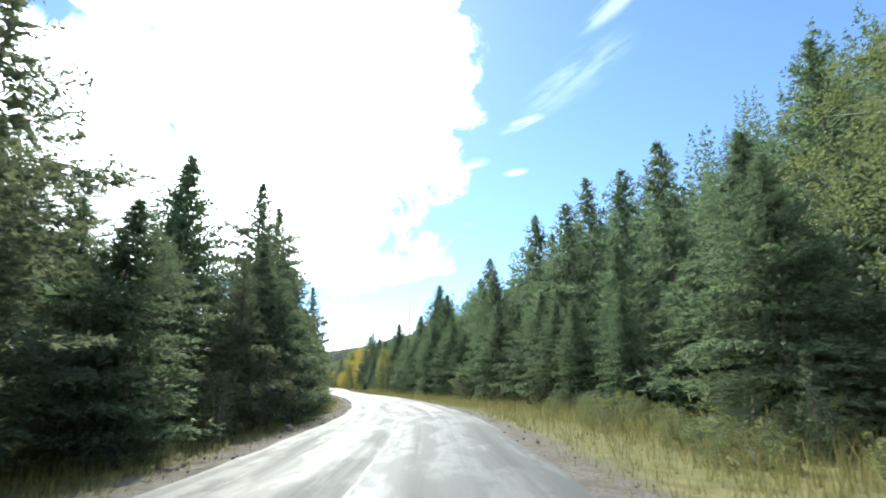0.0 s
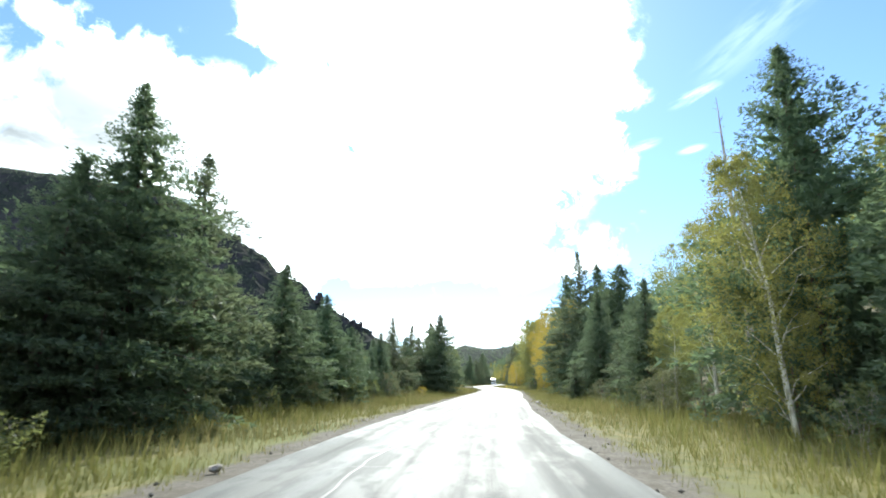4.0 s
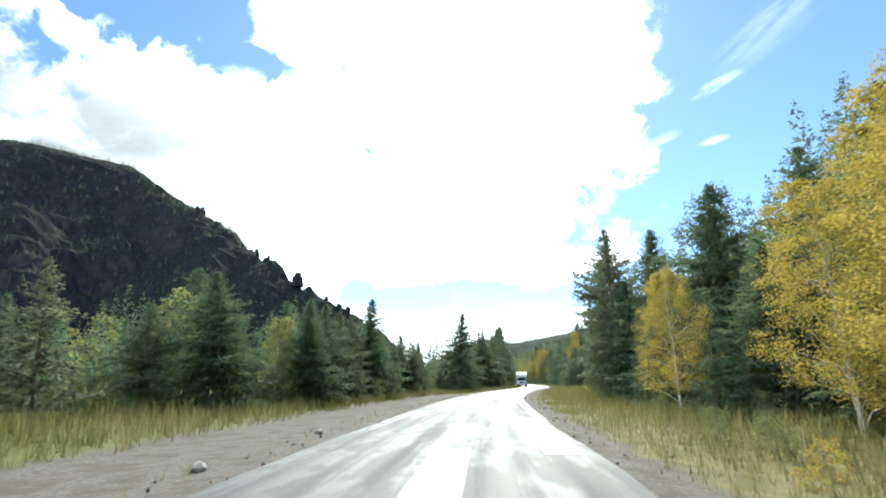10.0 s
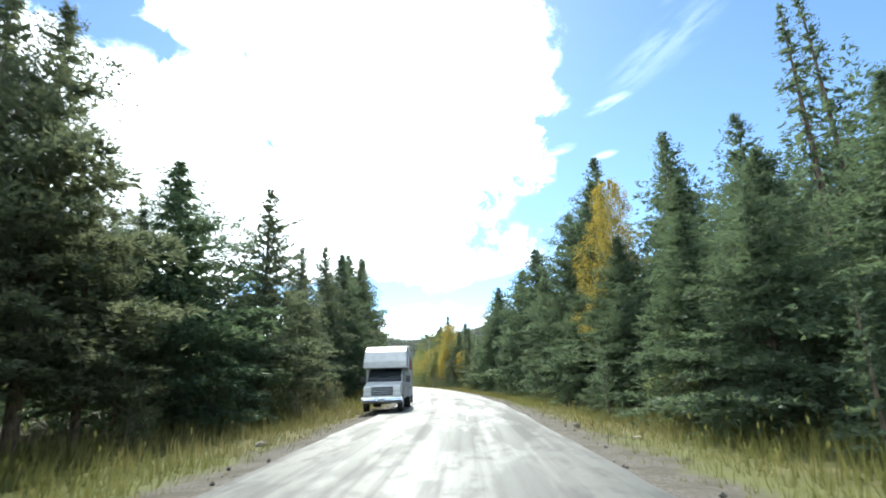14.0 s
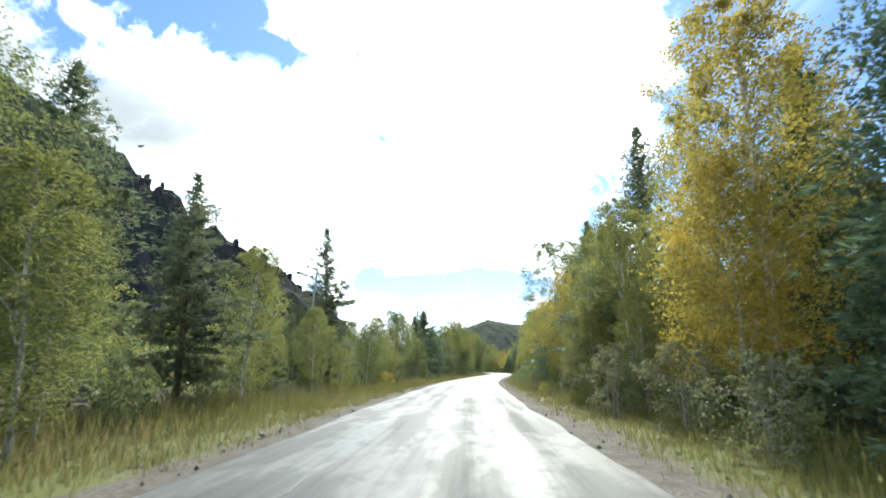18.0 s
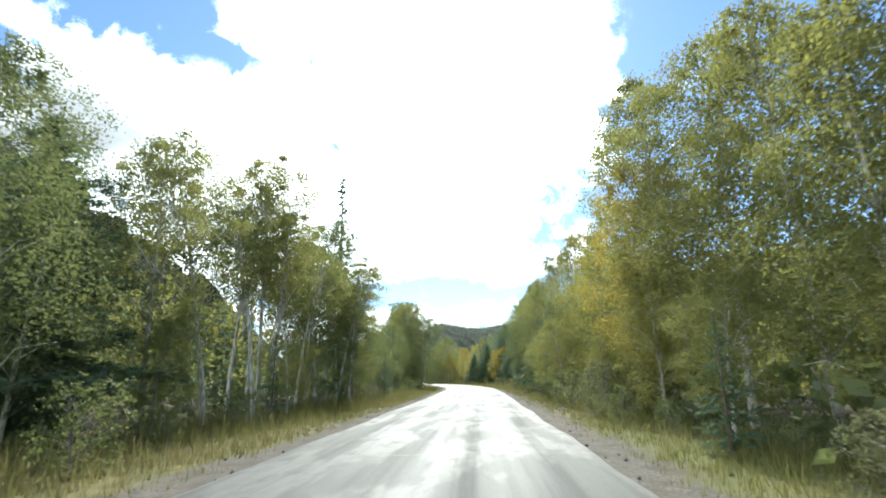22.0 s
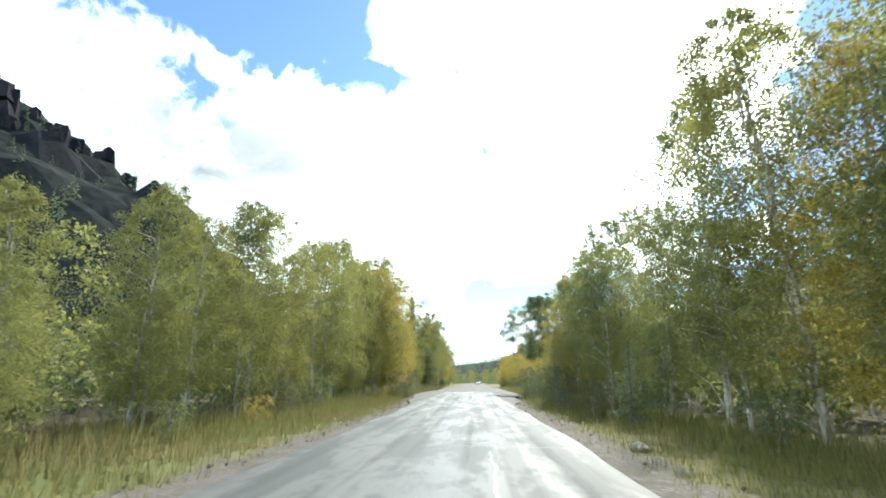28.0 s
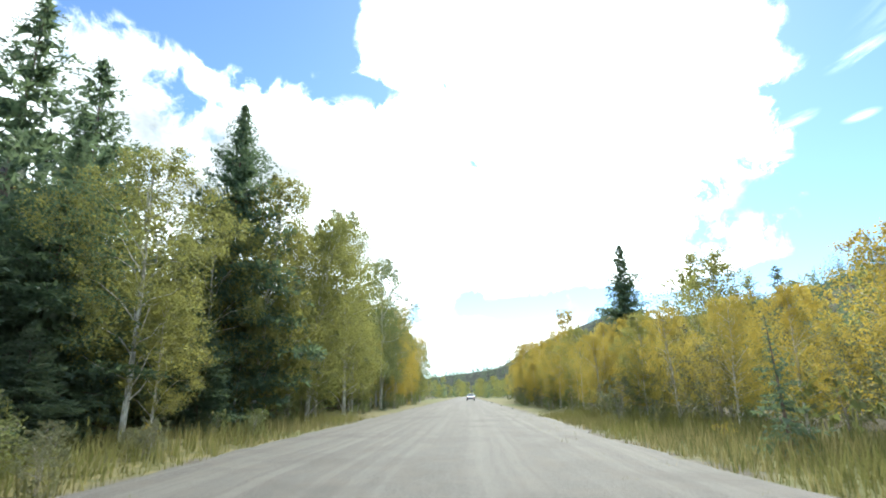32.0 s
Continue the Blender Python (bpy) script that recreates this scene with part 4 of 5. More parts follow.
TREES_F = [
    ("pine", 398.4, -10.3, 14), ("fir", 398.6, 9.5, 10.2), ("slim", 399.1, 23, 20.9), ("fir", 400.1, 16, 22.3),
    ("fir", 402.9, 10, 14.5), ("fir", 405.5, -10, 14.9), ("fir", 408.8, 9.8, 13.5), ("pine", 410.3, -9.8, 15.3),
    ("fir", 417.3, -9.5, 17.4), ("pine", 419.6, -9, 17.7), ("fir", 422.2, 10, 13.9), ("fir", 424.5, 10, 13.2),
    ("fir", 426.4, -9, 19.3), ("dead", 447.9, -9.5, 11.8), ("pine", 450.2, 10, 11), ("yellow", 453.6, 9.8, 7.3),
    ("pine", 456.9, -11.5, 12.1), ("aspen", 460.5, -10.5, 10.3), ("fir", 460.8, 10, 11.5), ("aspen", 463.4, -8.5, 5.4),
    ("pine", 466, -11, 10.9), ("turning", 470.6, 9.8, 12.1), ("pine", 472.5, -10.5, 9.7), ("turning", 476.8, -9.8, 7.8),
]
TREES_G = [
    ("pine", 484.6, 12, 17.2), ("turning", 486.6, -9.5, 5.9), ("turning", 488.7, 9, 8.9), ("dead", 492.7, -12, 12.1),
    ("turning", 493.1, 9.5, 8.2), ("pine", 494.2, -11, 13.3), ("fir", 496.1, 13, 14.4), ("yellow", 497.3, 9.5, 9.9),
    ("aspen", 501.9, -10.5, 6.3), ("fir", 501.9, 13.5, 14.9), ("aspen", 506.4, 9.5, 15.2), ("turning", 507.3, -9.6, 7.3),
    ("fir", 507.8, 13.5, 17), ("turning", 514.4, -9.8, 6.6), ("fir", 516.6, 14, 17.4),
    ("aspen", 517.8, -10.3, 9.1), ("fir", 520, 12.5, 13.8), ("turning", 522.8, 9.8, 10.6), ("aspen", 523.1, -10.5, 9.1),
    ("aspen", 526.6, -10.3, 8.2), ("yellow", 526.7, 9.3, 10.4), ("fir", 531.7, 14, 18.1), ("turning", 531.7, -9.8, 6.8),
]
TREES_H = [
    ("fir", 534.7, 14, 17.3), ("yellow", 537.4, 9.3, 7.7), ("fir", 537.8, -10.5, 10.3), ("fir", 541, 13, 11.5),
    ("fir", 545, 12.5, 14), ("fir", 546.7, -11, 12.1), ("slim", 549.8, -13, 13.5), ("turning", 550.1, 9.3, 12.7),
    ("turning", 557.1, 9.3, 13.2), ("aspen", 560.4, -9.5, 9.5), ("turning", 564.1, 9.5, 12.2), ("fir", 565.4, -12.5, 10.2),
    ("turning", 567.8, 9.3, 13.7), ("turning", 567.9, -10.3, 9.6), ("turning", 572.3, 9.3, 14.8), ("yellow", 573.8, 9.3, 11.8),
    ("turning", 581.8, 9.8, 12.6), ("aspen", 585.4, -9.8, 11), ("turning", 586.4, 9.2, 10.2), ("aspen", 587.8, -9.8, 13.2),
    ("slim", 591, -12.5, 12.2), ("slim", 593.5, -10.5, 19.2), ("fir", 594, 11, 13.2), ("turning", 596.8, 9.6, 14),
]
TREES_I = [
    ("turning", 610.3, 9.3, 15.4), ("aspen", 613.1, -10.8, 7.1), ("aspen", 614, 9.3, 13.3), ("fir", 616.7, -13, 5.7),
    ("turning", 617.4, 9.3, 13.4), ("aspen", 617.5, -9.8, 8.6), ("turning", 621.8, 9.6, 13.9), ("turning", 624.5, -10.3, 6.2),
    ("turning", 626, 9.3, 13.9), ("aspen", 629.4, 9.3, 12.9), ("aspen", 630.5, 9.3, 12.8), ("turning", 631.2, -9.8, 9.6),
    ("fir", 636.2, 9.5, 3.2), ("turning", 637.3, -9, 13.8), ("fir", 638, 12.5, 11.8), ("aspen", 642, -9.3, 14.6),
    ("aspen", 646, -9.9, 15.5), ("fir", 646.3, 16, 11), ("aspen", 649.7, -8.8, 12.6), ("fir", 650.5, 12, 10.6),
    ("turning", 651, -9.2, 14.2), ("fir", 652.3, 15, 11.3), ("turning", 654.6, -8.8, 13.2), ("turning", 655.2, 13.5, 10.9),
]
TREES_J = [
    ("aspen", 657, -9.6, 14.3), ("fir", 659.2, 14, 13.4), ("yellow", 660.1, 10.8, 7.8), ("aspen", 661.5, -9.8, 14.6),
    ("yellow", 662.3, 10.5, 7.4), ("fir", 665.7, 13, 13), ("aspen", 666.5, -8.8, 15.2), ("turning", 672, -9.4, 12.5),
    ("fir", 673.5, 14, 12.6), ("fir", 678.4, 12.5, 9.2), ("aspen", 680.8, -9.8, 18.6), ("slim", 689.4, 14, 14.2),
    ("turning", 700.8, -9.8, 5), ("yellow", 704.3, -9.8, 6.2), ("turning", 708.5, -9.8, 6.7), ("turning", 708.7, 9.3, 13.5),
    ("yellow", 713.5, 9.8, 10.6), ("turning", 713.7, -10.8, 6.8), ("turning", 716.3, 9.8, 12.8), ("turning", 718.3, -10.3, 8.5),
    ("turning", 721.1, -10, 8.3), ("aspen", 721.6, 9.8, 13.4), ("turning", 725, -9.8, 10), ("turning", 725.6, 9.3, 9.9),
]
TREES_K = [
    ("turning", 726.1, -9.8, 10.3), ("aspen", 733.9, 9.8, 12.1), ("turning", 736.6, -9.8, 11.1), ("turning", 739.1, 9.8, 11.8),
    ("turning", 739.6, -10, 12), ("turning", 742, 9.8, 11.7), ("turning", 743.3, -10.3, 13.2), ("yellow", 745.6, 9.6, 10.7),
    ("turning", 750.5, -10, 13), ("turning", 753.6, -9.8, 14.1), ("yellow", 756.2, -9.8, 13.3), ("turning", 758.6, -9.8, 10.5),
    ("yellow", 767.6, -9.8, 13.1), ("yellow", 772, -9.8, 11.1), ("yellow", 777.8, -11.2, 8.5),
    ("yellow", 785.7, -13, 6.4), ("yellow", 788.7, -12.5, 6.4), ("fir", 797, -14, 8.5),
    ("yellow", 803.9, 13, 6.2), ("fir", 807, 25, 13), ("fir", 807.3, -15, 12),
]
TREES_L = [
    ("turning", 807.3, -11.5, 11.3), ("fir", 811.6, 26.5, 11.8), ("turning", 818.2, 15, 9.3), ("turning", 819.1, -11.5, 15.8),
    ("turning", 824.8, 16.5, 9.7), ("turning", 825.7, -10.3, 15), ("turning", 830.2, -11, 15.3), ("pine", 832.4, 27, 11.4),
    ("fir", 834.9, 15, 14.2), ("turning", 835.8, -10, 18.9), ("pine", 836.2, 26.5, 11.3), ("pine", 841.8, 26, 12.6),
    ("aspen", 854.9, -9.8, 18.9), ("yellow", 857.6, 14, 12.1), ("yellow", 867.8, -9.8, 15),
]
KEY_TREES = TREES_A + TREES_B + TREES_C + TREES_D + TREES_E + TREES_F + TREES_G + TREES_H + TREES_I + TREES_J + TREES_K + TREES_L
# leaning aspens with bare trunks, a small bright one on the verge, and young trees at the bends
EXTRA = (("leaner", 571.2, -9.8, 11.4), ("leaner", 577.4, -10.3, 13.2), ("leaner", 575.5, -11, 11.5), ("leaner", 573, -8.6, 9.7), ("leaner", 576, -9, 10.3), ("leaner", 577.5, -10, 9.1), ("leaner", 581, -9.6, 9.5), ("leaner", 584.5, -10, 8.7), ("leaner", 587, -8.8, 9.9), ("leaner", 589, -9.4, 10.5),
         ("leaner", 592, -9.2, 9.3), ("leaner", 579, -11.6, 10), ("leaner", 595, -10.2, 9.5), ("turning", 487, -7.6, 3.2), ("aspen", 65, -7.8, 7.6), ("aspen", 68.5, -7.6, 7.4), ("young", 148, 7.6, 3.6))
for kind, s, off, h in KEY_TREES:
    plant(kind, s, off, h)
for kind, s, off, h in EXTRA:
    plant(kind, s, off, h)
# trees of unusual width
for kind, s, off, h, wide in (("yellow", 513.4, 9.6, 8.4, 0.75), ("fir", 512, 12.6, 12.5, 0.9), ("pine", 164.5, 10.6, 17.5, 0.8), ("fir", 471, 13.5, 14.0, 1.0), ("fir", 343, -10.8, 13.4, 1.05), ("turning", 224, 9.3, 16.0, 1.4), ("yellow", 467.5, 9.5, 13.6, 1.12), ("turning", 462, -7.8, 6.4, 1.2), ("turning", 447, -8.3, 9.0, 1.1),
                              ("fir", 810, -20.5, 21.3, 1.0), ("fir", 818, -22, 23.6, 0.9), ("fir", 818.2, -13.2, 20.0, 0.72), ("fir", 803, -16, 9.5, 1.1), ("fir", 799, -15, 7.5, 1.1), ("yellow", 381, 9.6, 13.0, 0.6), ("lone", 765, 9.9, 11.9, 1.08), ("spreading", 633, -6.6, 11.2, 1.15), ("yellow", 764.5, -9.4, 14.2, 1.35), ("turning", 759, -9.8, 15.5, 1.3)):
    plant(kind, s, off, h, wide)
plant("willow", 772, 8.0, 3.6)
plant("willow", 774.5, 10.6, 3.8)


# ---- the forest between them ----
def neighbours(s, side, n=4):
    """The told-apart trees nearest along the road on one side."""
    rows = sorted((abs(r[1] - s), r) for r in KEY_TREES if r[2] * side > 0 and abs(r[2]) < 15 and r[0] not in ("dead", "willow", "young", "shrub"))
    return [r for _, r in rows[:n]]


def gap(s, side):
    """Open ground on the right where the single tree stands."""
    return side > 0 and 752 < s < 800


BEHIND = {k: [] for k in (*LEAFY, "fir", "pine")}
FILL_RNG = np.random.default_rng(2024)
for side in (-1, 1):
    # the front row, between the trees already there
    s = -14.0
    while s < 905:
        s += FILL_RNG.uniform(3.0, 4.8)
        off = side * (edge_of(s, side) + FILL_RNG.uniform(0.0, 2.2))
        if gap(s, side) or (side < 0 and 570 < s < 597) or any(abs(r[1] - s) < 2.0 and abs(r[2] - off) < 2.0 for r in KEY_TREES):
            continue
        near = neighbours(s, side)
        kind = near[int(FILL_RNG.integers(len(near)))][0]
        h = top_of(s, side) * FILL_RNG.uniform(0.5, 0.85)
        if side > 0 and kind in LEAFY and (226 < s < 446 or 624 < s < 692):
            kind = "fir"
        if side < 0 and 774 < s < 813:
            kind, h = ("yellow", min(h, 6.2)) if s < 793 else ("fir", 0.5 * h)
        if side > 0 and 500 < s < 556:
            off += 4.0
        if side > 0 and 500 < s < 600 and kind in LEAFY:
            kind, h = ("fir", 0.6 * h) if s < 556 else ("turning", 0.85 * h)
        if side < 0 and 528 < s < 562:
            h *= 0.5
        if side > 0 and s > 796:
            h = min(h, 4.2 + 0.08 * (s - 796))
        if side < 0 and 326 < s < 360:
            h *= 0.42
        plant(kind, s, off, min(h, 17 if kind in LEAFY else 25))
    # the row behind
    s = -16.0
    while s < 905:
        s += FILL_RNG.uniform(3.4, 5.2)
        off = side * (edge_of(s, side) + FILL_RNG.uniform(3.8, 7.0))
        near = neighbours(s, side)
        kind = near[int(FILL_RNG.integers(len(near)))][0]
        h = top_of(s, side) * FILL_RNG.uniform(0.6, 0.92)
        if gap(s, side):
            h = FILL_RNG.uniform(3.0, 5.0)
        if side < 0 and 528 < s < 562:
            h *= 0.5
        if side > 0 and s > 796:
            h = min(h, 5.0 + 0.08 * (s - 796))
        x, y = at_road(s, off)
        row = "fir" if kind == "slim" else kind
        BEHIND[row].append((float(x), float(y), float(ground_z(s, off)) - 0.2, min(h, 17 if kind in LEAFY else 25), FILL_RNG.integers(3)))

# bushes that stand alone on the verges: kind, stretch along the road, stretch across, heights, how many
BUSHES = (("shrub", 500, 640, 6.4, 8.4, 0.6, 1.5, 64), ("shrub", 376, 440, 6.6, 8.6, 0.5, 1.2, 26), ("willow", 530, 640, 7.0, 8.6, 1.0, 2.0, 22), ("shrub", 8, 34, 7.0, 11.0, 0.8, 1.5, 16), ("willow", 10, 32, 8.0, 11.0, 0.9, 1.6, 8), ("gold", 230, 264, 5.4, 8.0, 0.45, 0.9, 18), ("shrub", 232, 270, 7.0, 11.5, 0.6, 1.1, 10),
          ("willow", 774, 806, -10.5, -7.2, 0.7, 1.3, 16), ("shrub", 776, 812, -11.0, -8.0, 0.8, 1.6, 8), ("willow", 783, 792, 10.0, 12.5, 1.5, 2.2, 4), ("willow", 800, 832, 11.0, 15.0, 2.6, 4.2, 8),
          ("gold", 776, 800, 9.0, 12.0, 0.8, 1.5, 6), ("willow", 378, 384, -7.6, -6.8, 1.8, 2.6, 2), ("shrub", 14, 60, -6.4, -5.6, 0.5, 1.0, 8), ("willow", 445, 452, -7.2, -6.4, 1.6, 2.2, 2))
for kind, s0, s1, o0, o1, h0, h1, count in BUSHES:
    for _ in range(count):
        plant(kind, FILL_RNG.uniform(s0, s1), FILL_RNG.uniform(o0, o1), FILL_RNG.uniform(h0, h1))

# undergrowth along the edge of the trees
for side in (-1, 1):
    s = -8.0
    while s < 880:
        s += FILL_RNG.uniform(3.5, 7.0)
        near = neighbours(s, side)
        leafy_here = sum(r[0] in LEAFY for r in near) > 1
        pick = FILL_RNG.random()
        kind = ("shrub" if pick < 0.5 else "willow" if pick < 0.75 else "gold" if pick < 0.87 else "young") if leafy_here else ("young" if pick < 0.4 else "shrub" if pick < 0.75 else "willow" if pick < 0.9 else "gold")
        h = {"shrub": 1.6, "willow": 2.2, "gold": 1.2, "young": 3.0}[kind] * FILL_RNG.uniform(0.6, 1.4)
        plant(kind, s, side * max(edge_of(s, side) - FILL_RNG.uniform(0.0, 1.8), 5.6), h)
        if leafy_here and not gap(s, side) and FILL_RNG.random() < 0.55:
            kind = "young" if side > 0 and (226 < s < 446 or 618 < s < 692) else near[0][0] if near[0][0] in LEAFY else "turning"
            plant(kind, s + 1.6, side * max(edge_of(s, side) - FILL_RNG.uniform(-1.5, 0.6), 6.4), FILL_RNG.uniform(3.5, 6.0), 1.25)


def woods(name, label, rows, makers):
    """Far woods in one mesh: rows of x, y, z, height, which maker."""
    bits = [m() for m in makers]
    vs, fs, n = [], [], 0
    rng = np.random.default_rng(8)
    for x, y, z, h, k in rows:
        v, f = bits[int(k)]
        a = rng.random() * 6.283
        c, q = math.cos(a), math.sin(a)
        w = h * rng.uniform(0.85, 1.2)
        vs.append(np.stack([(v[:, 0] * c - v[:, 1] * q) * w + x, (v[:, 0] * q + v[:, 1] * c) * w + y, v[:, 2] * h + z], 1))
        fs.append(f + n)
        n += len(v)
    return mesh_of(name, np.vstack(vs), np.vstack(fs), None), name, label


def small_conifer(seed, arms, tufts, blades, size, spread=0.2, core=40):
    def make():
        _, (v, f) = conifer(seed, 20, spread, 0.03, arms, tufts, blades, size, 0.9, 0.15, core=core)
        return v / 20.0, f
    return make


def small_aspen(seed, clumps, leaves, leaf):
    def make():
        _, (v, f) = leafy(seed, 12, 0.23, 0.06, clumps, leaves, leaf, inner=40)
        return v / 12.0, f
    return make


def small_bush(seed):
    def make():
        _, (v, f) = leafy(seed, 2, 0.45, 0.05, 15, 7, 0.30, 4, 0.8, 0.15, 0.14, inner=0)
        return v / 2.0, f
    return make


WOOD_RNG = np.random.default_rng(404)
conifers, near_conifers, aspens = [], [], []


def wood_at(s, off, h, leaf_share):
    x, y = at_road(s, off)
    (aspens if WOOD_RNG.random() < leaf_share else near_conifers if off < 48 and s < 950 else conifers).append((float(x), float(y), float(ground_z(s, off)) - 0.3, h, WOOD_RNG.integers(3)))


for side in (-1, 1):
    for row in range(3):
        s = -20.0
        while s < 960:
            s += WOOD_RNG.uniform(3.2, 6.0)
            near = neighbours(s, side)
            share = sum(r[0] in LEAFY for r in near) / len(near)
            off = side * (edge_of(s, side) + 8 + row * 5.5 + WOOD_RNG.uniform(-2, 2))
            h = top_of(s, side) * WOOD_RNG.uniform(0.5, 0.8)
            if (side > 0 and s > 780) or (side < 0 and 528 < s < 562):
                h *= 0.55
            wood_at(s, off, min(h, 13), share)
# low growth under the trees
low = []
for side in (-1, 1):
    for _ in range(1100):
        s = WOOD_RNG.uniform(-15, 930)
        off = side * (edge_of(s, side) + 1.0 + 15 * WOOD_RNG.random() ** 1.3)
        x, y = at_road(s, off)
        low.append((float(x), float(y), float(ground_z(s, off)) - 0.1, WOOD_RNG.uniform(0.9, 2.4), WOOD_RNG.integers(3)))
# the wooded slope on the right
for _ in range(2600):
    wood_at(WOOD_RNG.uniform(-30, 470), 21 + 130 * WOOD_RNG.random() ** 1.3, WOOD_RNG.uniform(9, 17), 0.0)
for _ in range(3000):
    s = WOOD_RNG.uniform(780, 1160)
    off = 28 + 150 * WOOD_RNG.random()
    wood_at(s, off, WOOD_RNG.uniform(7, 13) * (np.interp(s, (780, 860, 900), (0.4, 0.55, 1.0)) if off < 52 else 0.85), 0.03)
# between the road's trees and the foot of the mountain
for _ in range(800):
    wood_at(WOOD_RNG.uniform(-40, 1000), -28 - 34 * WOOD_RNG.random(), WOOD_RNG.uniform(4, 8), 0.2)
for _ in range(1500):
    s, off = WOOD_RNG.uniform(-40, 800), -60 - 150 * WOOD_RNG.random()
    x, y = at_road(s, off)
    conifers.append((float(x), float(y), float(ground_z(s, off)) - 0.3, WOOD_RNG.uniform(5, 9), WOOD_RNG.integers(3)))
for _ in range(190):
    s = WOOD_RNG.uniform(232, 330)
    wood_at(s, -edge_of(s, -1) - 2.5 - 26 * WOOD_RNG.random(), WOOD_RNG.uniform(5.5, 9.0), 0.0)
for _ in range(110):
    wood_at(WOOD_RNG.uniform(352, 432), WOOD_RNG.uniform(23, 50), WOOD_RNG.uniform(10, 14.5), 0.0)
# the woods at the far end of the road and across the valley floor
for _ in range(420):
    s = WOOD_RNG.uniform(930, 1180)
    lo = np.interp(s, (930, 1040, 1090), (10, 6, 0))
    wood_at(s, WOOD_RNG.choice([-1, 1]) * (lo + 70 * WOOD_RNG.random() ** 1.5), WOOD_RNG.uniform(5, 11), 0.45)
for _ in range(1100):
    s = WOOD_RNG.uniform(460, 960)
    off = 30 + 120 * WOOD_RNG.random() ** 1.2
    wood_at(s, off, WOOD_RNG.uniform(6, 11) * (np.interp(s, (745, 775, 850, 890), (1.0, 0.45, 0.5, 1.0)) if off < 52 else 1.0), 0.4 if s < 740 else 0.1)
for rows, makers, leafs, label in (
        *((BEHIND[k], [small_aspen(331 + i, 50, 26, 0.27) for i in range(3)], KINDS[k][3], "second row of aspens close behind the first") for k in LEAFY),
        *((BEHIND[k], [small_conifer(341 + i, 70, 8, 3, 1.7, 0.21, 120) for i in range(3)], KINDS[k][3], "second row of dark conifers close behind the first") for k in ("fir", "pine")),
        (low, [small_bush(351 + k) for k in range(3)], LEAF_GREEN, "low green undergrowth beneath the trees"),
        (near_conifers, [small_conifer(361 + k, 56, 6, 2, 2.0, 0.20, 70) for k in range(4)], NEEDLE, "dark conifers on the rising ground beside the road"),
        (conifers, [small_conifer(301 + k, 34, 4, 1, 3.4, 0.19, 30) for k in range(3)], NEEDLE, "dense dark conifer forest behind the road's edge"),
        (aspens, [small_aspen(311 + k, 30, 9, 0.62) for k in range(3)], LEAF_MIXED, "aspen woods turning yellow behind the road's edge")):
    me, name, label = woods("forest", label, rows, makers)
    me.materials.append(leafs)
    tagged(new("forest", me), label, "forest", kind="stuff")

# trees on the mountain and on the far hills
peaks = []
rise = MOUNTAIN[..., 2]
face = np.argwhere((rise > 4) & (MOUNTAIN[..., 1] < 790))
for i, j in face[WOOD_RNG.integers(len(face), size=4200)]:
    p = MOUNTAIN[i, j]
    peaks.append((p[0] + WOOD_RNG.uniform(-3, 3), p[1] + WOOD_RNG.uniform(-3, 3), p[2] - 1.5, WOOD_RNG.uniform(4, 9), WOOD_RNG.integers(2)))
# a fringe along the crest
crest = np.argwhere((FROM_SPINE < 16) & (rise > 30))
for i, j in crest[WOOD_RNG.integers(len(crest), size=900)]:
    p = MOUNTAIN[i, j]
    h = WOOD_RNG.uniform(4.5, 8.5) * (0.55 if p[0] > -480 else 1.0)
    if p[0] < -480 or WOOD_RNG.random() < 0.35:
        peaks.append((p[0] + WOOD_RNG.uniform(-3, 3), p[1] + WOOD_RNG.uniform(-3, 3), p[2] - 1.0, h, WOOD_RNG.integers(2)))
for _ in range(9000):
    i, j = WOOD_RNG.integers(len(FAR)), WOOD_RNG.integers(2, 7)
    a, b = FAR[i, j], FAR[min(i + 1, len(FAR) - 1), min(j + 1, 8)]
    p = a + (b - a) * WOOD_RNG.random()
    peaks.append((p[0], p[1], p[2] - 2, WOOD_RNG.uniform(7, 12), WOOD_RNG.integers(2)))
me, name, label = woods("mountain_trees", "", peaks, [small_conifer(321 + k, 20, 4, 1, 4.0, 0.2, 12) for k in range(2)])
me.materials.append(NEEDLE)
tagged(new("mountain_trees", me), "scattered dark conifers on the mountain and far hills", "forest", kind="stuff")


# ---- vehicles ----
def paint(name, colour, rough=0.35, metal=0.0, dirt=0.25):
    """Painted metal, plastic or rubber with road dust and a little wear."""
    def build(g):
        p = g.n("ShaderNodeTexCoord").outputs["Object"]
        n = g.noise(p, 3.0, 6.0)
        f = g.noise(p, 40.0, 3.0)
        c = g.mix(g.math("MULTIPLY", g.ramp(n, 0.4, 0.75), dirt), colour, (0.22, 0.19, 0.15))
        r = g.math("ADD", g.math("MULTIPLY", f, 0.15), rough)
        sh = g.n("ShaderNodeBsdfPrincipled", base_color=c, roughness=r)
        sh.inputs["Metallic"].default_value = metal
        return sh.outputs[0]
    return material(name, build)


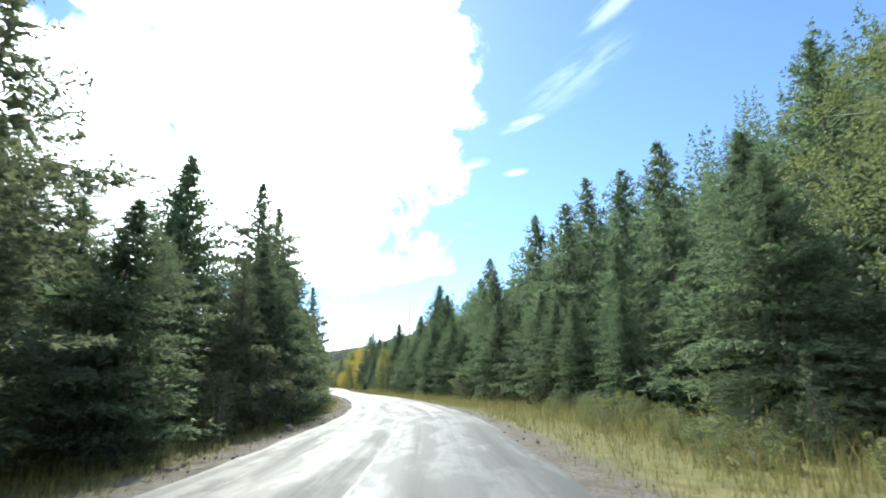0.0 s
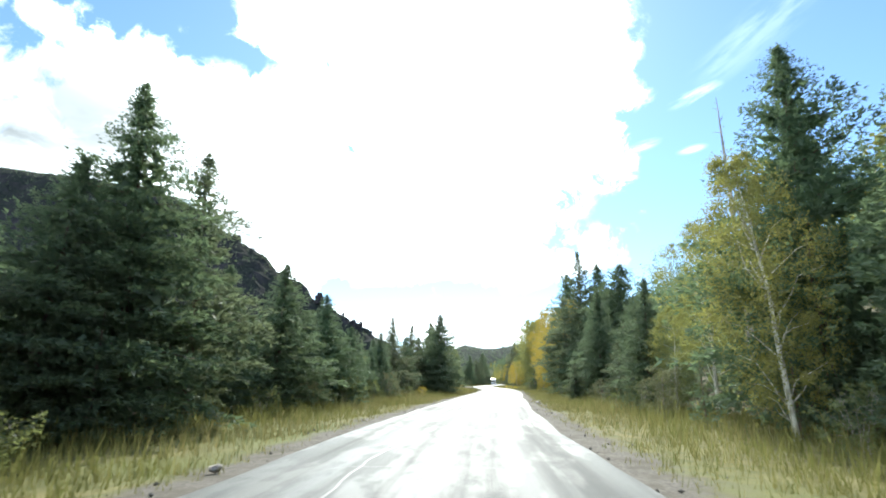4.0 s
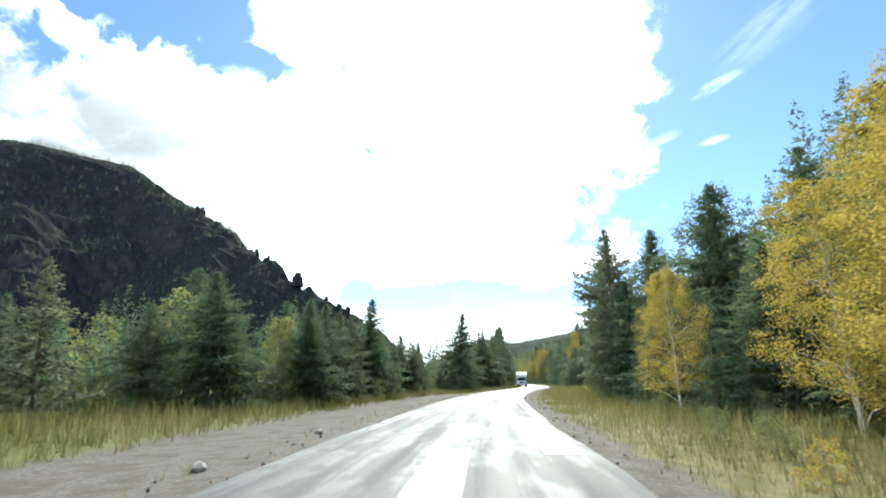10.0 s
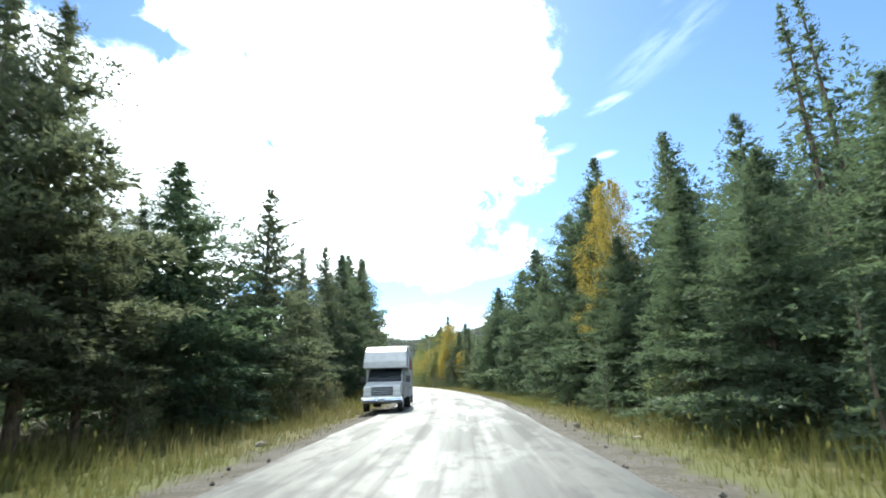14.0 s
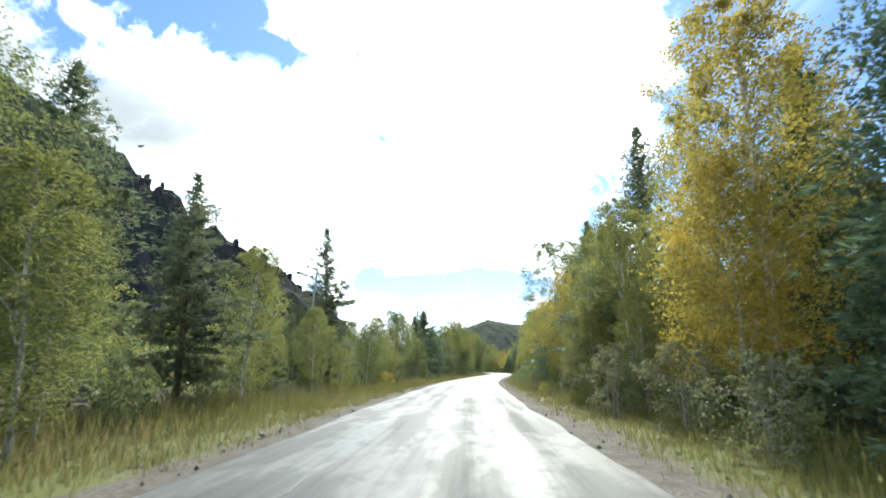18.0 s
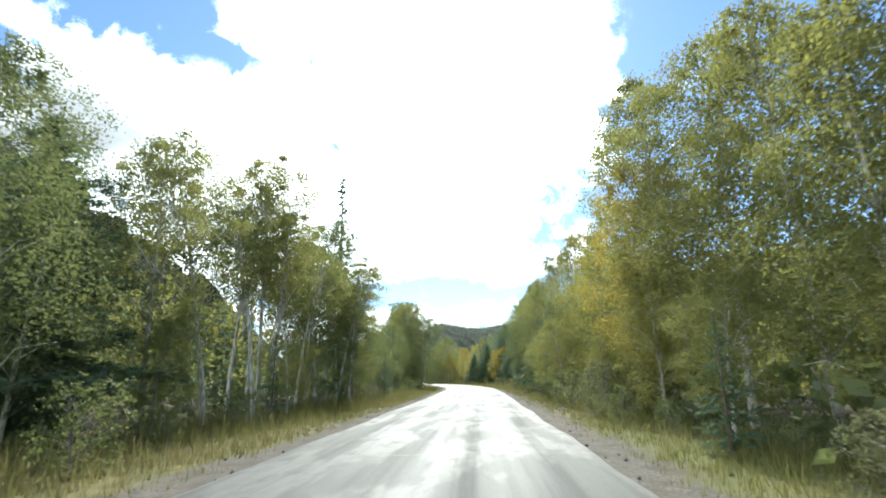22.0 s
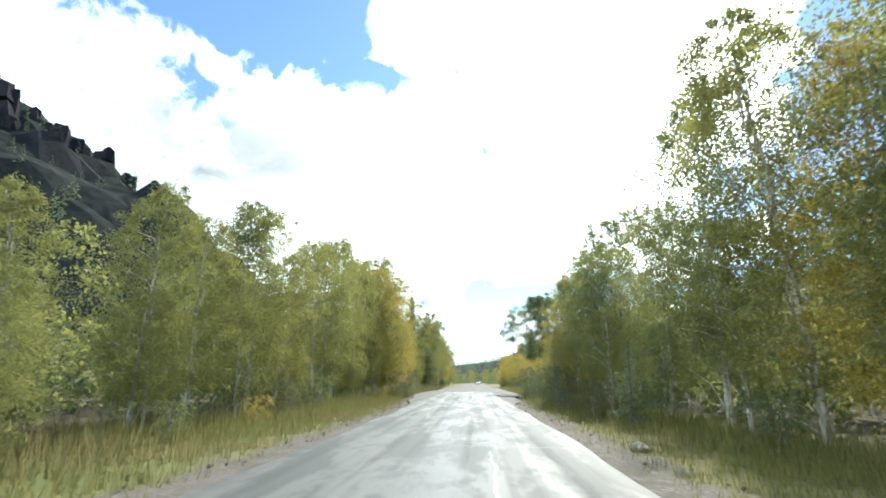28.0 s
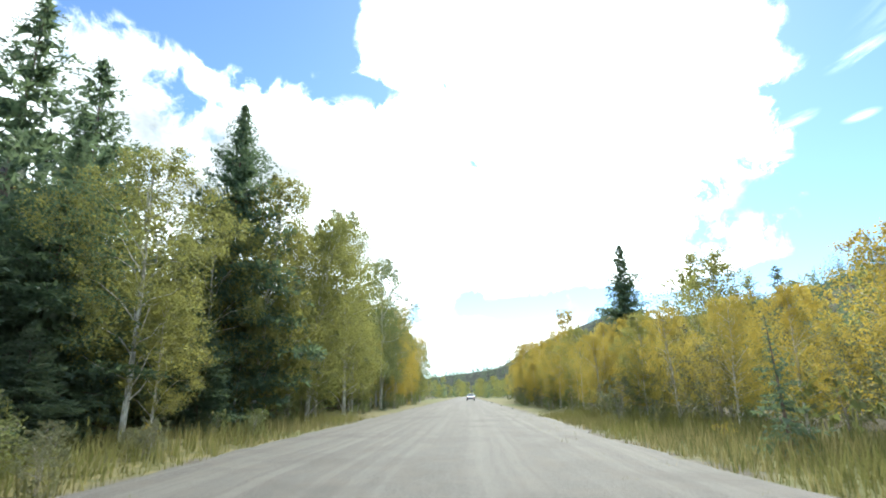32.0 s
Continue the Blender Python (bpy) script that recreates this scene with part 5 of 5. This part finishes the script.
WHITE_PAINT = paint("white_paint", (0.62, 0.62, 0.61), 0.3)
SILVER_PAINT = paint("silver_paint", (0.62, 0.64, 0.66), 0.25, 0.4, 0.1)
PURPLE_PAINT = paint("purple_lettering", (0.08, 0.02, 0.16), 0.4, 0, 0.05)
ORANGE_PAINT = paint("orange_lettering", (0.80, 0.16, 0.02), 0.4, 0, 0.05)
GREY_PAINT = paint("grey_lettering", (0.35, 0.35, 0.36), 0.4, 0, 0.05)
BLACK_PLASTIC = paint("black_plastic", (0.02, 0.02, 0.022), 0.5)
RUBBER = paint("tyre_rubber", (0.025, 0.025, 0.025), 0.75)
STEEL = paint("wheel_steel", (0.55, 0.55, 0.55), 0.3, 0.8)
CHROME = paint("chrome", (0.75, 0.75, 0.76), 0.12, 1.0, 0.05)
CAR_GLASS = paint("tinted_glass", (0.015, 0.02, 0.024), 0.04, 0, 0.03)
LAMP_GLASS = paint("headlight_glass", (0.75, 0.75, 0.72), 0.08, 0, 0.05)
RED_GLASS = paint("tail_light_glass", (0.45, 0.02, 0.02), 0.12, 0, 0.05)


def solid(bm, material, name="part"):
    me = bpy.data.meshes.new(name)
    bmesh.ops.recalc_face_normals(bm, faces=bm.faces)
    bm.to_mesh(me)
    bm.free()
    me.materials.append(material)
    return me


def block(x0, x1, y0, y1, z0, z1, bevel=0.02):
    """A box with rounded edges."""
    bm = bmesh.new()
    bmesh.ops.create_cube(bm, size=1.0)
    for v in bm.verts:
        v.co = Vector(((x0 + x1) / 2 + v.co.x * (x1 - x0), (y0 + y1) / 2 + v.co.y * (y1 - y0), (z0 + z1) / 2 + v.co.z * (z1 - z0)))
    if bevel:
        bmesh.ops.bevel(bm, geom=bm.edges[:], offset=bevel, segments=2, affect="EDGES", profile=0.6)
    return bm


def loft(sections, bevel=0.0):
    """Skin over rings of points that all have the same number of corners, closed at both ends."""
    bm = bmesh.new()
    rings = [[bm.verts.new(p) for p in ring] for ring in sections]
    for a, b in zip(rings, rings[1:]):
        for k in range(len(a)):
            bm.faces.new((a[k - 1], a[k], b[k], b[k - 1]))
    bm.faces.new(rings[0])
    bm.faces.new(rings[-1][::-1])
    if bevel:
        bmesh.ops.bevel(bm, geom=bm.edges[:], offset=bevel, segments=2, affect="EDGES", profile=0.6)
    return bm


def profile(points, half, tuck=0.0, bevel=0.03):
    """A side outline (y, z) carried across the width, drawn in a little towards the top."""
    top = max(z for _, z in points)
    low = min(z for _, z in points)
    side = [half - tuck * (z - low) / (top - low) for _, z in points]
    return loft([[(-w, y, z) for w, (y, z) in zip(side, points)], [(w, y, z) for w, (y, z) in zip(side, points)]], bevel)


def disc(x0, x1, y, z, r, sides=24, bevel=0.02):
    ring = [(math.cos(k * 2 * math.pi / sides) * r, math.sin(k * 2 * math.pi / sides) * r) for k in range(sides)]
    return loft([[(x0, y + a, z + b) for a, b in ring], [(x1, y + a, z + b) for a, b in ring]], bevel)


def wheel(thing, side, y, r, x, width):
    """Tyre and rim on one side; side is -1 or 1."""
    hub = part("wheel", solid(disc(side * (x - width), side * x, y, r, r, 28, 0.04), RUBBER), thing)
    part("rim", solid(disc(side * (x - 0.05), side * (x + 0.012), y, r, r * 0.58, 20, 0.015), STEEL), hub)
    part("hub_cap", solid(disc(side * (x + 0.005), side * (x + 0.04), y, r, r * 0.2, 12, 0.01), STEEL), hub)


def flat_shape(points, x, thick=0.006):
    """A shape of (y, z) corners on a side wall at x."""
    return loft([[(x, y, z) for y, z in points], [(x - math.copysign(thick, x), y, z) for y, z in points]])


def put_on_road(thing, s, off, back):
    x, y = at_road(s, off)
    a, b = at_road(s + 1, off)
    yaw = math.atan2(-(float(a) - float(x)), float(b) - float(y)) + (math.pi if back else 0)
    thing.matrix_basis = Matrix.Translation((float(x), float(y), 0.02)) @ Matrix.Rotation(yaw, 4, "Z")


def delivery_truck(s, off):
    """Cab ahead of a high box; the nose points along +y, the box's rear is at y = 0."""
    t = new("delivery_truck")
    box = part("cargo_box", solid(block(-1.15, 1.15, 0.0, 3.3, 0.62, 3.22, 0.03), WHITE_PAINT), t, "white fibreglass cargo box")
    nose = [(3.28, 2.06), (3.28, 3.25), (3.9, 3.2), (4.55, 2.95), (4.85, 2.45), (4.85, 2.1)]
    part("fairing", solid(profile(nose, 1.13, 0.06, 0.06), WHITE_PAINT), t, "rounded white wind fairing over the cab")
    part("roof_cap", solid(block(-1.17, 1.17, -0.02, 3.35, 3.20, 3.28, 0.025), WHITE_PAINT), t)
    for side in (-1, 1):
        part("roof_rail", solid(block(side * 1.15 - 0.03, side * 1.15 + 0.03, 0.0, 3.3, 3.13, 3.22, 0.012), CHROME), box)
        part("lower_rail", solid(block(side * 1.14 - 0.03, side * 1.14 + 0.03, 0.0, 3.3, 0.60, 0.68, 0.012), GREY_PAINT), box)
        part("corner_post", solid(block(side * 1.13 - 0.04, side * 1.13 + 0.035, 3.24, 3.36, 0.62, 3.2, 0.02), WHITE_PAINT), box)
        part("filler_cap", solid(disc(side * 1.14, side * 1.17, 2.75, 1.1, 0.11, 16, 0.01), BLACK_PLASTIC), box)
        part("side_marker", solid(block(side * 1.15 - 0.02, side * 1.15 + 0.012, 0.22, 0.30, 1.05, 1.18, 0.008), RED_GLASS), box)
        part("mud_flap", solid(block(side * 0.95 - 0.22, side * 0.95 + 0.22, 0.22, 0.26, 0.18, 0.62, 0.01), BLACK_PLASTIC), t)
        # the maker's mark is drawn as plain shapes in its colours
        x = side * 1.158
        for k in range(3):
            y = 3.0 - k * 0.46
            part("mark", solid(flat_shape([(y, 2.02), (y - 0.34, 2.02), (y - 0.34, 2.56 if k else 2.72), (y, 2.56 if k else 2.72)], x), PURPLE_PAINT), box, "purple block of the maker's mark")
        for k in range(2):
            y = 1.62 - k * 0.44
            part("mark", solid(flat_shape([(y, 2.02), (y - 0.32, 2.02), (y - 0.32, 2.72 if not k else 2.52), (y, 2.72 if not k else 2.52)], x), ORANGE_PAINT), box, "orange block of the maker's mark")
        part("mark", solid(flat_shape([(1.5, 1.76), (1.05, 1.76), (1.05, 1.83), (1.5, 1.83)], x), GREY_PAINT), box, "thin grey bar under the mark")
    cab = part("cab", solid(profile([(3.3, 0.55), (3.3, 2.05), (4.35, 2.03), (5.15, 1.42), (5.25, 0.55)], 0.95, 0.08, 0.05), WHITE_PAINT), t, "white pickup cab")
    part("bonnet", solid(profile([(5.1, 0.62), (5.1, 1.40), (6.2, 1.26), (6.32, 1.05), (6.32, 0.62)], 0.93, 0.07, 0.06), WHITE_PAINT), t)
    part("windscreen", solid(loft([[(-0.82, 4.42, 2.0), (0.82, 4.42, 2.0), (0.86, 5.16, 1.44), (-0.86, 5.16, 1.44)], [(-0.82, 4.44, 2.02), (0.82, 4.44, 2.02), (0.86, 5.18, 1.46), (-0.86, 5.18, 1.46)]]), CAR_GLASS), cab)
    for side in (-1, 1):
        door = part("door", solid(loft([[(side * 0.945, y, z) for y, z in ((3.5, 0.62), (4.95, 0.62), (4.95, 1.36), (3.5, 1.36))], [(side * 0.965, y, z) for y, z in ((3.5, 0.62), (4.95, 0.62), (4.95, 1.36), (3.5, 1.36))]], 0.008), WHITE_PAINT), cab)
        part("door_window", solid(loft([[(side * 0.915, 3.6, 1.40), (side * 0.915, 4.86, 1.40), (side * 0.885, 4.36, 1.90), (side * 0.885, 3.6, 1.92)], [(side * 0.935, 3.6, 1.40), (side * 0.935, 4.86, 1.40), (side * 0.905, 4.36, 1.90), (side * 0.905, 3.6, 1.92)]], 0.006), CAR_GLASS), cab)
        part("door_handle", solid(block(side * 0.975 - 0.02, side * 0.975 + 0.02, 3.62, 3.86, 1.22, 1.27, 0.012), BLACK_PLASTIC), door)
        part("mirror", solid(block(side * 1.16 - 0.11, side * 1.16 + 0.11, 4.68, 4.80, 1.38, 1.70, 0.03), BLACK_PLASTIC), cab)
        part("mirror_arm", solid(block(side * 1.0 - 0.09, side * 1.0 + 0.09, 4.72, 4.76, 1.46, 1.50, 0.01), BLACK_PLASTIC), cab)
        part("headlight", solid(block(side * 0.72 - 0.17, side * 0.72 + 0.17, 6.27, 6.35, 0.98, 1.18, 0.03), LAMP_GLASS), t)
        part("fog_light", solid(block(side * 0.72 - 0.13, side * 0.72 + 0.13, 6.28, 6.35, 0.78, 0.92, 0.03), LAMP_GLASS), t)
        wheel(t, side, 5.55, 0.40, 0.96, 0.25)
        wheel(t, side, 0.95, 0.40, 1.05, 0.42)
        part("wheel_arch", solid(block(side * 1.08 - 0.08, side * 1.08 + 0.085, 0.45, 1.45, 0.60, 0.84, 0.03), GREY_PAINT), t)
        part("tail_light", solid(block(side * 0.95 - 0.1, side * 0.95 + 0.1, -0.03, 0.01, 0.70, 0.80, 0.01), RED_GLASS), t)
    grille = part("grille", solid(block(-0.52, 0.52, 6.28, 6.36, 0.78, 1.18, 0.03), BLACK_PLASTIC), t)
    for z in (0.86, 0.96, 1.06):
        part("grille_bar", solid(block(-0.5, 0.5, 6.34, 6.375, z, z + 0.035, 0.01), CHROME), grille)
    part("bumper", solid(profile([(6.2, 0.42), (6.2, 0.70), (6.42, 0.70), (6.46, 0.56), (6.42, 0.42)], 0.98, 0, 0.03), CHROME), t, "chrome front bumper")
    part("number_plate", solid(block(-0.16, 0.16, 6.45, 6.47, 0.5, 0.62, 0.005), GREY_PAINT), t)
    part("chassis", solid(block(-0.45, 0.45, 0.1, 6.2, 0.38, 0.62, 0.02), BLACK_PLASTIC), t)
    part("rear_bumper", solid(block(-1.0, 1.0, -0.12, 0.05, 0.42, 0.58, 0.02), BLACK_PLASTIC), t)
    part("rear_door", solid(block(-1.0, 1.0, -0.03, 0.02, 0.75, 3.05, 0.015), WHITE_PAINT), box)
    tagged(t, "white delivery truck with a high cargo box and a pickup cab", "truck")
    put_on_road(t, s, off, True)


def saloon_car(s, off, away=True):
    t = new("car")
    part("body", solid(profile([(0.0, 0.3), (0.0, 0.85), (0.35, 0.95), (1.0, 0.96), (3.2, 0.95), (4.2, 0.82), (4.45, 0.6), (4.45, 0.3)], 0.88, 0.08, 0.06), SILVER_PAINT), t)
    top = part("cabin", solid(profile([(0.55, 0.93), (1.15, 1.42), (2.4, 1.45), (3.3, 0.93)], 0.78, 0.16, 0.04), SILVER_PAINT), t)
    part("rear_window", solid(loft([[(-0.62, 0.66, 1.0), (0.62, 0.66, 1.0), (0.54, 1.10, 1.36), (-0.54, 1.10, 1.36)], [(-0.62, 0.62, 1.02), (0.62, 0.62, 1.02), (0.54, 1.06, 1.38), (-0.54, 1.06, 1.38)]]), CAR_GLASS), top)
    part("windscreen", solid(loft([[(-0.6, 2.46, 1.40), (0.6, 2.46, 1.40), (0.66, 3.18, 0.98), (-0.66, 3.18, 0.98)], [(-0.6, 2.50, 1.42), (0.6, 2.50, 1.42), (0.66, 3.22, 1.0), (-0.66, 3.22, 1.0)]]), CAR_GLASS), top)
    for side in (-1, 1):
        part("side_window", solid(loft([[(side * 0.74, 1.0, 1.02), (side * 0.74, 2.95, 1.02), (side * 0.65, 2.4, 1.36), (side * 0.65, 1.25, 1.36)], [(side * 0.77, 1.0, 1.02), (side * 0.77, 2.95, 1.02), (side * 0.68, 2.4, 1.36), (side * 0.68, 1.25, 1.36)]]), CAR_GLASS), top)
        part("tail_light", solid(block(side * 0.66 - 0.14, side * 0.66 + 0.14, -0.03, 0.03, 0.66, 0.82, 0.02), RED_GLASS), t)
        part("headlight", solid(block(side * 0.62 - 0.16, side * 0.62 + 0.16, 4.36, 4.46, 0.62, 0.74, 0.02), LAMP_GLASS), t)
        part("mirror", solid(block(side * 0.95 - 0.09, side * 0.95 + 0.09, 2.85, 2.97, 0.98, 1.12, 0.02), SILVER_PAINT), t)
        wheel(t, side, 0.85, 0.32, 0.89, 0.2)
        wheel(t, side, 3.6, 0.32, 0.89, 0.2)
    part("bumper", solid(block(-0.86, 0.86, -0.08, 0.1, 0.34, 0.56, 0.03), BLACK_PLASTIC), t)
    tagged(t, "silver saloon car on the gravel road ahead", "car")
    put_on_road(t, s, off, not away)


delivery_truck(383.8, -3.22)
saloon_car(905.0, 1.5)


# ---- repairs and cracks in the road ----
ROAD_OB = bpy.data.objects["road"]


def build_patch(g):
    p = place(g)
    fine, mid = g.noise(p, 50.0, 4.0), g.noise(p, 1.6, 4.0)
    c = g.mix(g.ramp(mid, 0.4, 0.65), (0.10, 0.10, 0.097), (0.145, 0.145, 0.138))
    return surface(g, c, g.math("ADD", 0.48, g.math("MULTIPLY", mid, 0.16)), fine, 0.15, 0.006, 0.32)


PATCH = material("smooth_asphalt_repair", build_patch)
TAR = material("dark_tar_seam", lambda g: surface(g, g.mix(g.noise(place(g), 9.0), (0.02, 0.02, 0.02), (0.045, 0.045, 0.045)), 0.5))


def road_strip(name, s, left, right, lift, material):
    """A thin strip lying on the road between two lines of offsets."""
    cols = []
    for f in (0.0, 0.0, 0.5, 1.0, 1.0):
        o = left + (right - left) * f
        cols.append((o, 0.015 + 0.03 * (1 - (o / HALF) ** 2) + lift))
    V = []
    for k, (o, z) in enumerate(cols):
        x, y = at_road(s, o)
        V.append(np.stack([x, y, z - (lift + 0.012 if k in (0, 4) else 0)], 1))
    me = mesh_of(name, np.stack(V, 1).reshape(-1, 3), grid(len(s), 5)[:, ::-1], material, False)
    part(name, me, ROAD_OB)


ROAD_RNG = np.random.default_rng(66)
# start and length along the road, middle and width across it
REPAIRS = ((30, 14, 1.7, 0.9), (52, 16, 0.2, 0.8), (140, 5, 1.9, 1.6), (147, 4, 2.2, 1.2), (153, 9, 0.7, 0.8), (178, 6, 1.7, 0.9),
           (226, 3, 2.5, 0.9), (232, 4, 2.4, 1.0), (238, 6, 1.0, 0.7), (243, 6, 2.5, 1.0), (252, 3, 2.3, 0.9), (256, 7, 0.2, 0.8), (262, 4, 2.5, 0.9), (268, 5, 2.3, 1.1),
           (276, 6, 0.8, 0.8), (288, 5, 2.2, 1.0), (748, 5, 1.1, 0.7), (756, 5, 0.9, 0.6), (766, 4, 0.4, 0.8))
for s0, length, middle, width in REPAIRS:
    s = np.linspace(s0, s0 + length, 9)
    wob = ROAD_RNG.normal(0, 0.025, (2, 9))
    road_strip("repair_patch", s, middle - width / 2 + wob[0], middle + width / 2 + wob[1], 0.006, PATCH)
# tar seams along the lanes and cracks across them
for k in range(34):
    s0 = 10 + k * 22.4 + ROAD_RNG.uniform(-6, 6)
    s = np.linspace(s0, s0 + ROAD_RNG.uniform(5, 16), 24)
    line = ROAD_RNG.uniform(-2.4, 2.4) + np.cumsum(ROAD_RNG.normal(0, 0.03, 24))
    line = np.clip(line, -2.8, 2.8)
    w = ROAD_RNG.uniform(0.015, 0.03)
    road_strip("tar_seam", s, line - w, line + w, 0.004, TAR)
for k in range(40):
    s0 = 8 + k * 19 + ROAD_RNG.uniform(-6, 6)
    a, b = sorted(ROAD_RNG.uniform(-2.9, 2.9, 2))
    b = max(b, a + 1.2)
    n = 14
    o = np.linspace(a, min(b, 2.9), n)
    sm = s0 + np.cumsum(ROAD_RNG.normal(0, 0.05, n))
    V = []
    for ds in (-0.025, 0.025):
        x, y = at_road(sm + ds, o)
        V.append(np.stack([x, y, 0.019 + 0.03 * (1 - (o / HALF) ** 2)], 1))
    me = mesh_of("crack", np.stack(V, 1).reshape(-1, 3), grid(n, 2)[:, ::-1], TAR, False)
    part("crack", me, ROAD_OB)


# ---- grass and stones on the verges ----
def build_grass(g):
    geo = g.n("ShaderNodeNewGeometry")
    f = geo.outputs["Random Per Island"]
    patch = g.noise(geo.outputs["Position"], 0.11, 3.0)
    c = g.mix(f, (0.078, 0.096, 0.034), (0.275, 0.232, 0.105))
    c = g.mix(g.math("MULTIPLY", g.ramp(patch, 0.42, 0.6), 0.6), c, (0.140, 0.150, 0.042))
    a = g.n("ShaderNodeBsdfDiffuse", c, 0.5)
    b = g.n("ShaderNodeBsdfTranslucent", c)
    return g.n("ShaderNodeMixShader", 0.45, a.outputs[0], b.outputs[0]).outputs[0]


GRASS = material("dry_grass", build_grass)


def make_grass():
    rng = np.random.default_rng(31)
    S, O = [], []
    edges = np.arange(-10, 830, 10.0)
    for side in (-1, 1):
        for s0 in edges:
            front = edge_of(s0 + 5, side)
            lo, hi = HALF + 0.5, min(front + 1.5, 24)
            n = int(10 * (hi - lo) * (24 if hi < 12 else 13))
            S.append(rng.uniform(s0, s0 + 10, n))
            O.append(side * (lo + (hi - lo) * rng.random(n) ** 1.1))
    S, O = np.concatenate(S), np.concatenate(O)
    keep = rng.random(len(S)) < np.clip((across_of(S, O) - HALF - 0.4) / 1.4, 0, 1) + 0.08 * (np.abs(O) < HALF + 2)
    S, O = S[keep], O[keep]
    x, y = at_road(S, O)
    z = ground_z(S, O)
    tall = np.interp(np.abs(O), (4.0, 5.6, 8.5), (0.12, 0.40, 0.72)) * rng.uniform(0.6, 1.3, len(S))
    blades = 3
    V = []
    for k in range(blades):
        a = rng.random(len(S)) * 6.283
        r = rng.uniform(0, 0.14, len(S))
        bx, by = x + np.cos(a) * r, y + np.sin(a) * r
        h = tall * rng.uniform(0.55, 1.15, len(S))
        w = rng.uniform(0.007, 0.016, len(S)) * (0.6 + tall)
        b = rng.random(len(S)) * 6.283
        lean = h * rng.uniform(0.1, 0.5, len(S))
        c = rng.random(len(S)) * 6.283
        p = np.stack([np.stack([bx - np.cos(b) * w, by - np.sin(b) * w, z - 0.03], 1), np.stack([bx + np.cos(b) * w, by + np.sin(b) * w, z - 0.03], 1),
                      np.stack([bx + np.cos(c) * lean, by + np.sin(c) * lean, z + h], 1)], 1)
        V.append(p)
    # tall stalks with seed heads
    k = rng.choice(len(S), 9000, replace=False)
    k = k[np.abs(O[k]) > HALF + 1.6]
    a, h = rng.random(len(k)) * 6.283, tall[k] * rng.uniform(1.2, 1.6, len(k)) + 0.1
    foot = np.stack([x[k], y[k], z[k] - 0.02], 1)
    lean = np.stack([rng.normal(0, 0.1, len(k)), rng.normal(0, 0.1, len(k)), h], 1)
    wide = np.stack([np.cos(a), np.sin(a), 0 * a], 1)
    V.append(np.stack([foot - wide * 0.004, foot + wide * 0.004, foot + lean], 1))
    for q in (-1, 1):
        V.append(np.stack([foot + lean * 0.86, foot + lean * 0.95 + q * wide * 0.022, foot + lean * 1.08], 1))
    V = np.concatenate(V).reshape(-1, 3)
    me = mesh_of("grass", V, np.arange(len(V)).reshape(-1, 3), GRASS)
    tagged(new("grass", me), "tall dry yellow-green grass along the road", "grass", kind="stuff")


def make_stones():
    rng = np.random.default_rng(32)
    n = 5200
    S, side = rng.uniform(-5, 820, n), rng.choice([-1, 1], n)
    O = side * (HALF + 0.15 + 2.2 * rng.random(n) ** 1.4)
    x, y = at_road(S, O)
    z = ground_z(S, O)
    r = 0.015 + 0.05 * rng.random(n) ** 3
    shape = np.array([(1, 0, 0), (0, 1, 0), (-1, 0, 0), (0, -1, 0), (0, 0, 0.8), (0, 0, -0.6)], float)
    v = shape[None] * r[:, None, None] * rng.uniform(0.6, 1.3, (n, 6, 1)) + np.stack([x, y, z + r * 0.3], 1)[:, None]
    f = np.array([(0, 1, 4), (1, 2, 4), (2, 3, 4), (3, 0, 4), (1, 0, 5), (2, 1, 5), (3, 2, 5), (0, 3, 5)])
    me = mesh_of("gravel", v.reshape(-1, 3), (f[None] + 6 * np.arange(n)[:, None, None]).reshape(-1, 3), DIRT)
    tagged(new("gravel", me), "loose grey stones on the road's shoulders", "gravel", kind="stuff")


def make_rocks():
    """Single rocks lying on the shoulders."""
    rng = np.random.default_rng(35)
    for k in range(46):
        s, side = rng.uniform(20, 800), rng.choice([-1, 1])
        if k < 3:
            s, side = 532 + 2.2 * k, 1
        off = side * rng.uniform(HALF + 0.7, HALF + 2.0)
        bm = bmesh.new()
        bmesh.ops.create_icosphere(bm, subdivisions=2, radius=1.0)
        r = rng.uniform(0.08, 0.2) if k > 2 else 0.13
        for v in bm.verts:
            n = noise.fractal(v.co * 0.9 + Vector((k * 7.0, 0, 0)), 0.8, 2.0, 3)
            v.co = Vector((v.co.x * 1.2, v.co.y * 0.9, v.co.z * 0.65)) * r * (1 + 0.45 * n)
        x, y = at_road(s, off)
        ob = new("rock", solid(bm, STONE, "rock"))
        ob.matrix_basis = pose(float(x), float(y), float(ground_z(s, off)) + 0.25 * r, 0, 0, float(rng.uniform(0, 360)))
        tagged(ob, "weathered grey rock lying on the road's shoulder", "rock", "rocks on the shoulder")


def build_stone(g):
    p = g.n("ShaderNodeTexCoord").outputs["Object"]
    a, b = g.noise(p, 9.0, 6.0), g.noise(p, 60.0, 3.0)
    c = g.mix(g.ramp(a, 0.35, 0.65), (0.14, 0.125, 0.11), (0.32, 0.29, 0.26))
    return surface(g, c, 0.9, g.math("ADD", a, g.math("MULTIPLY", b, 0.4)), 0.6, 0.02, 0.3)


STONE = material("weathered_stone", build_stone)
make_grass()
make_stones()
make_rocks()
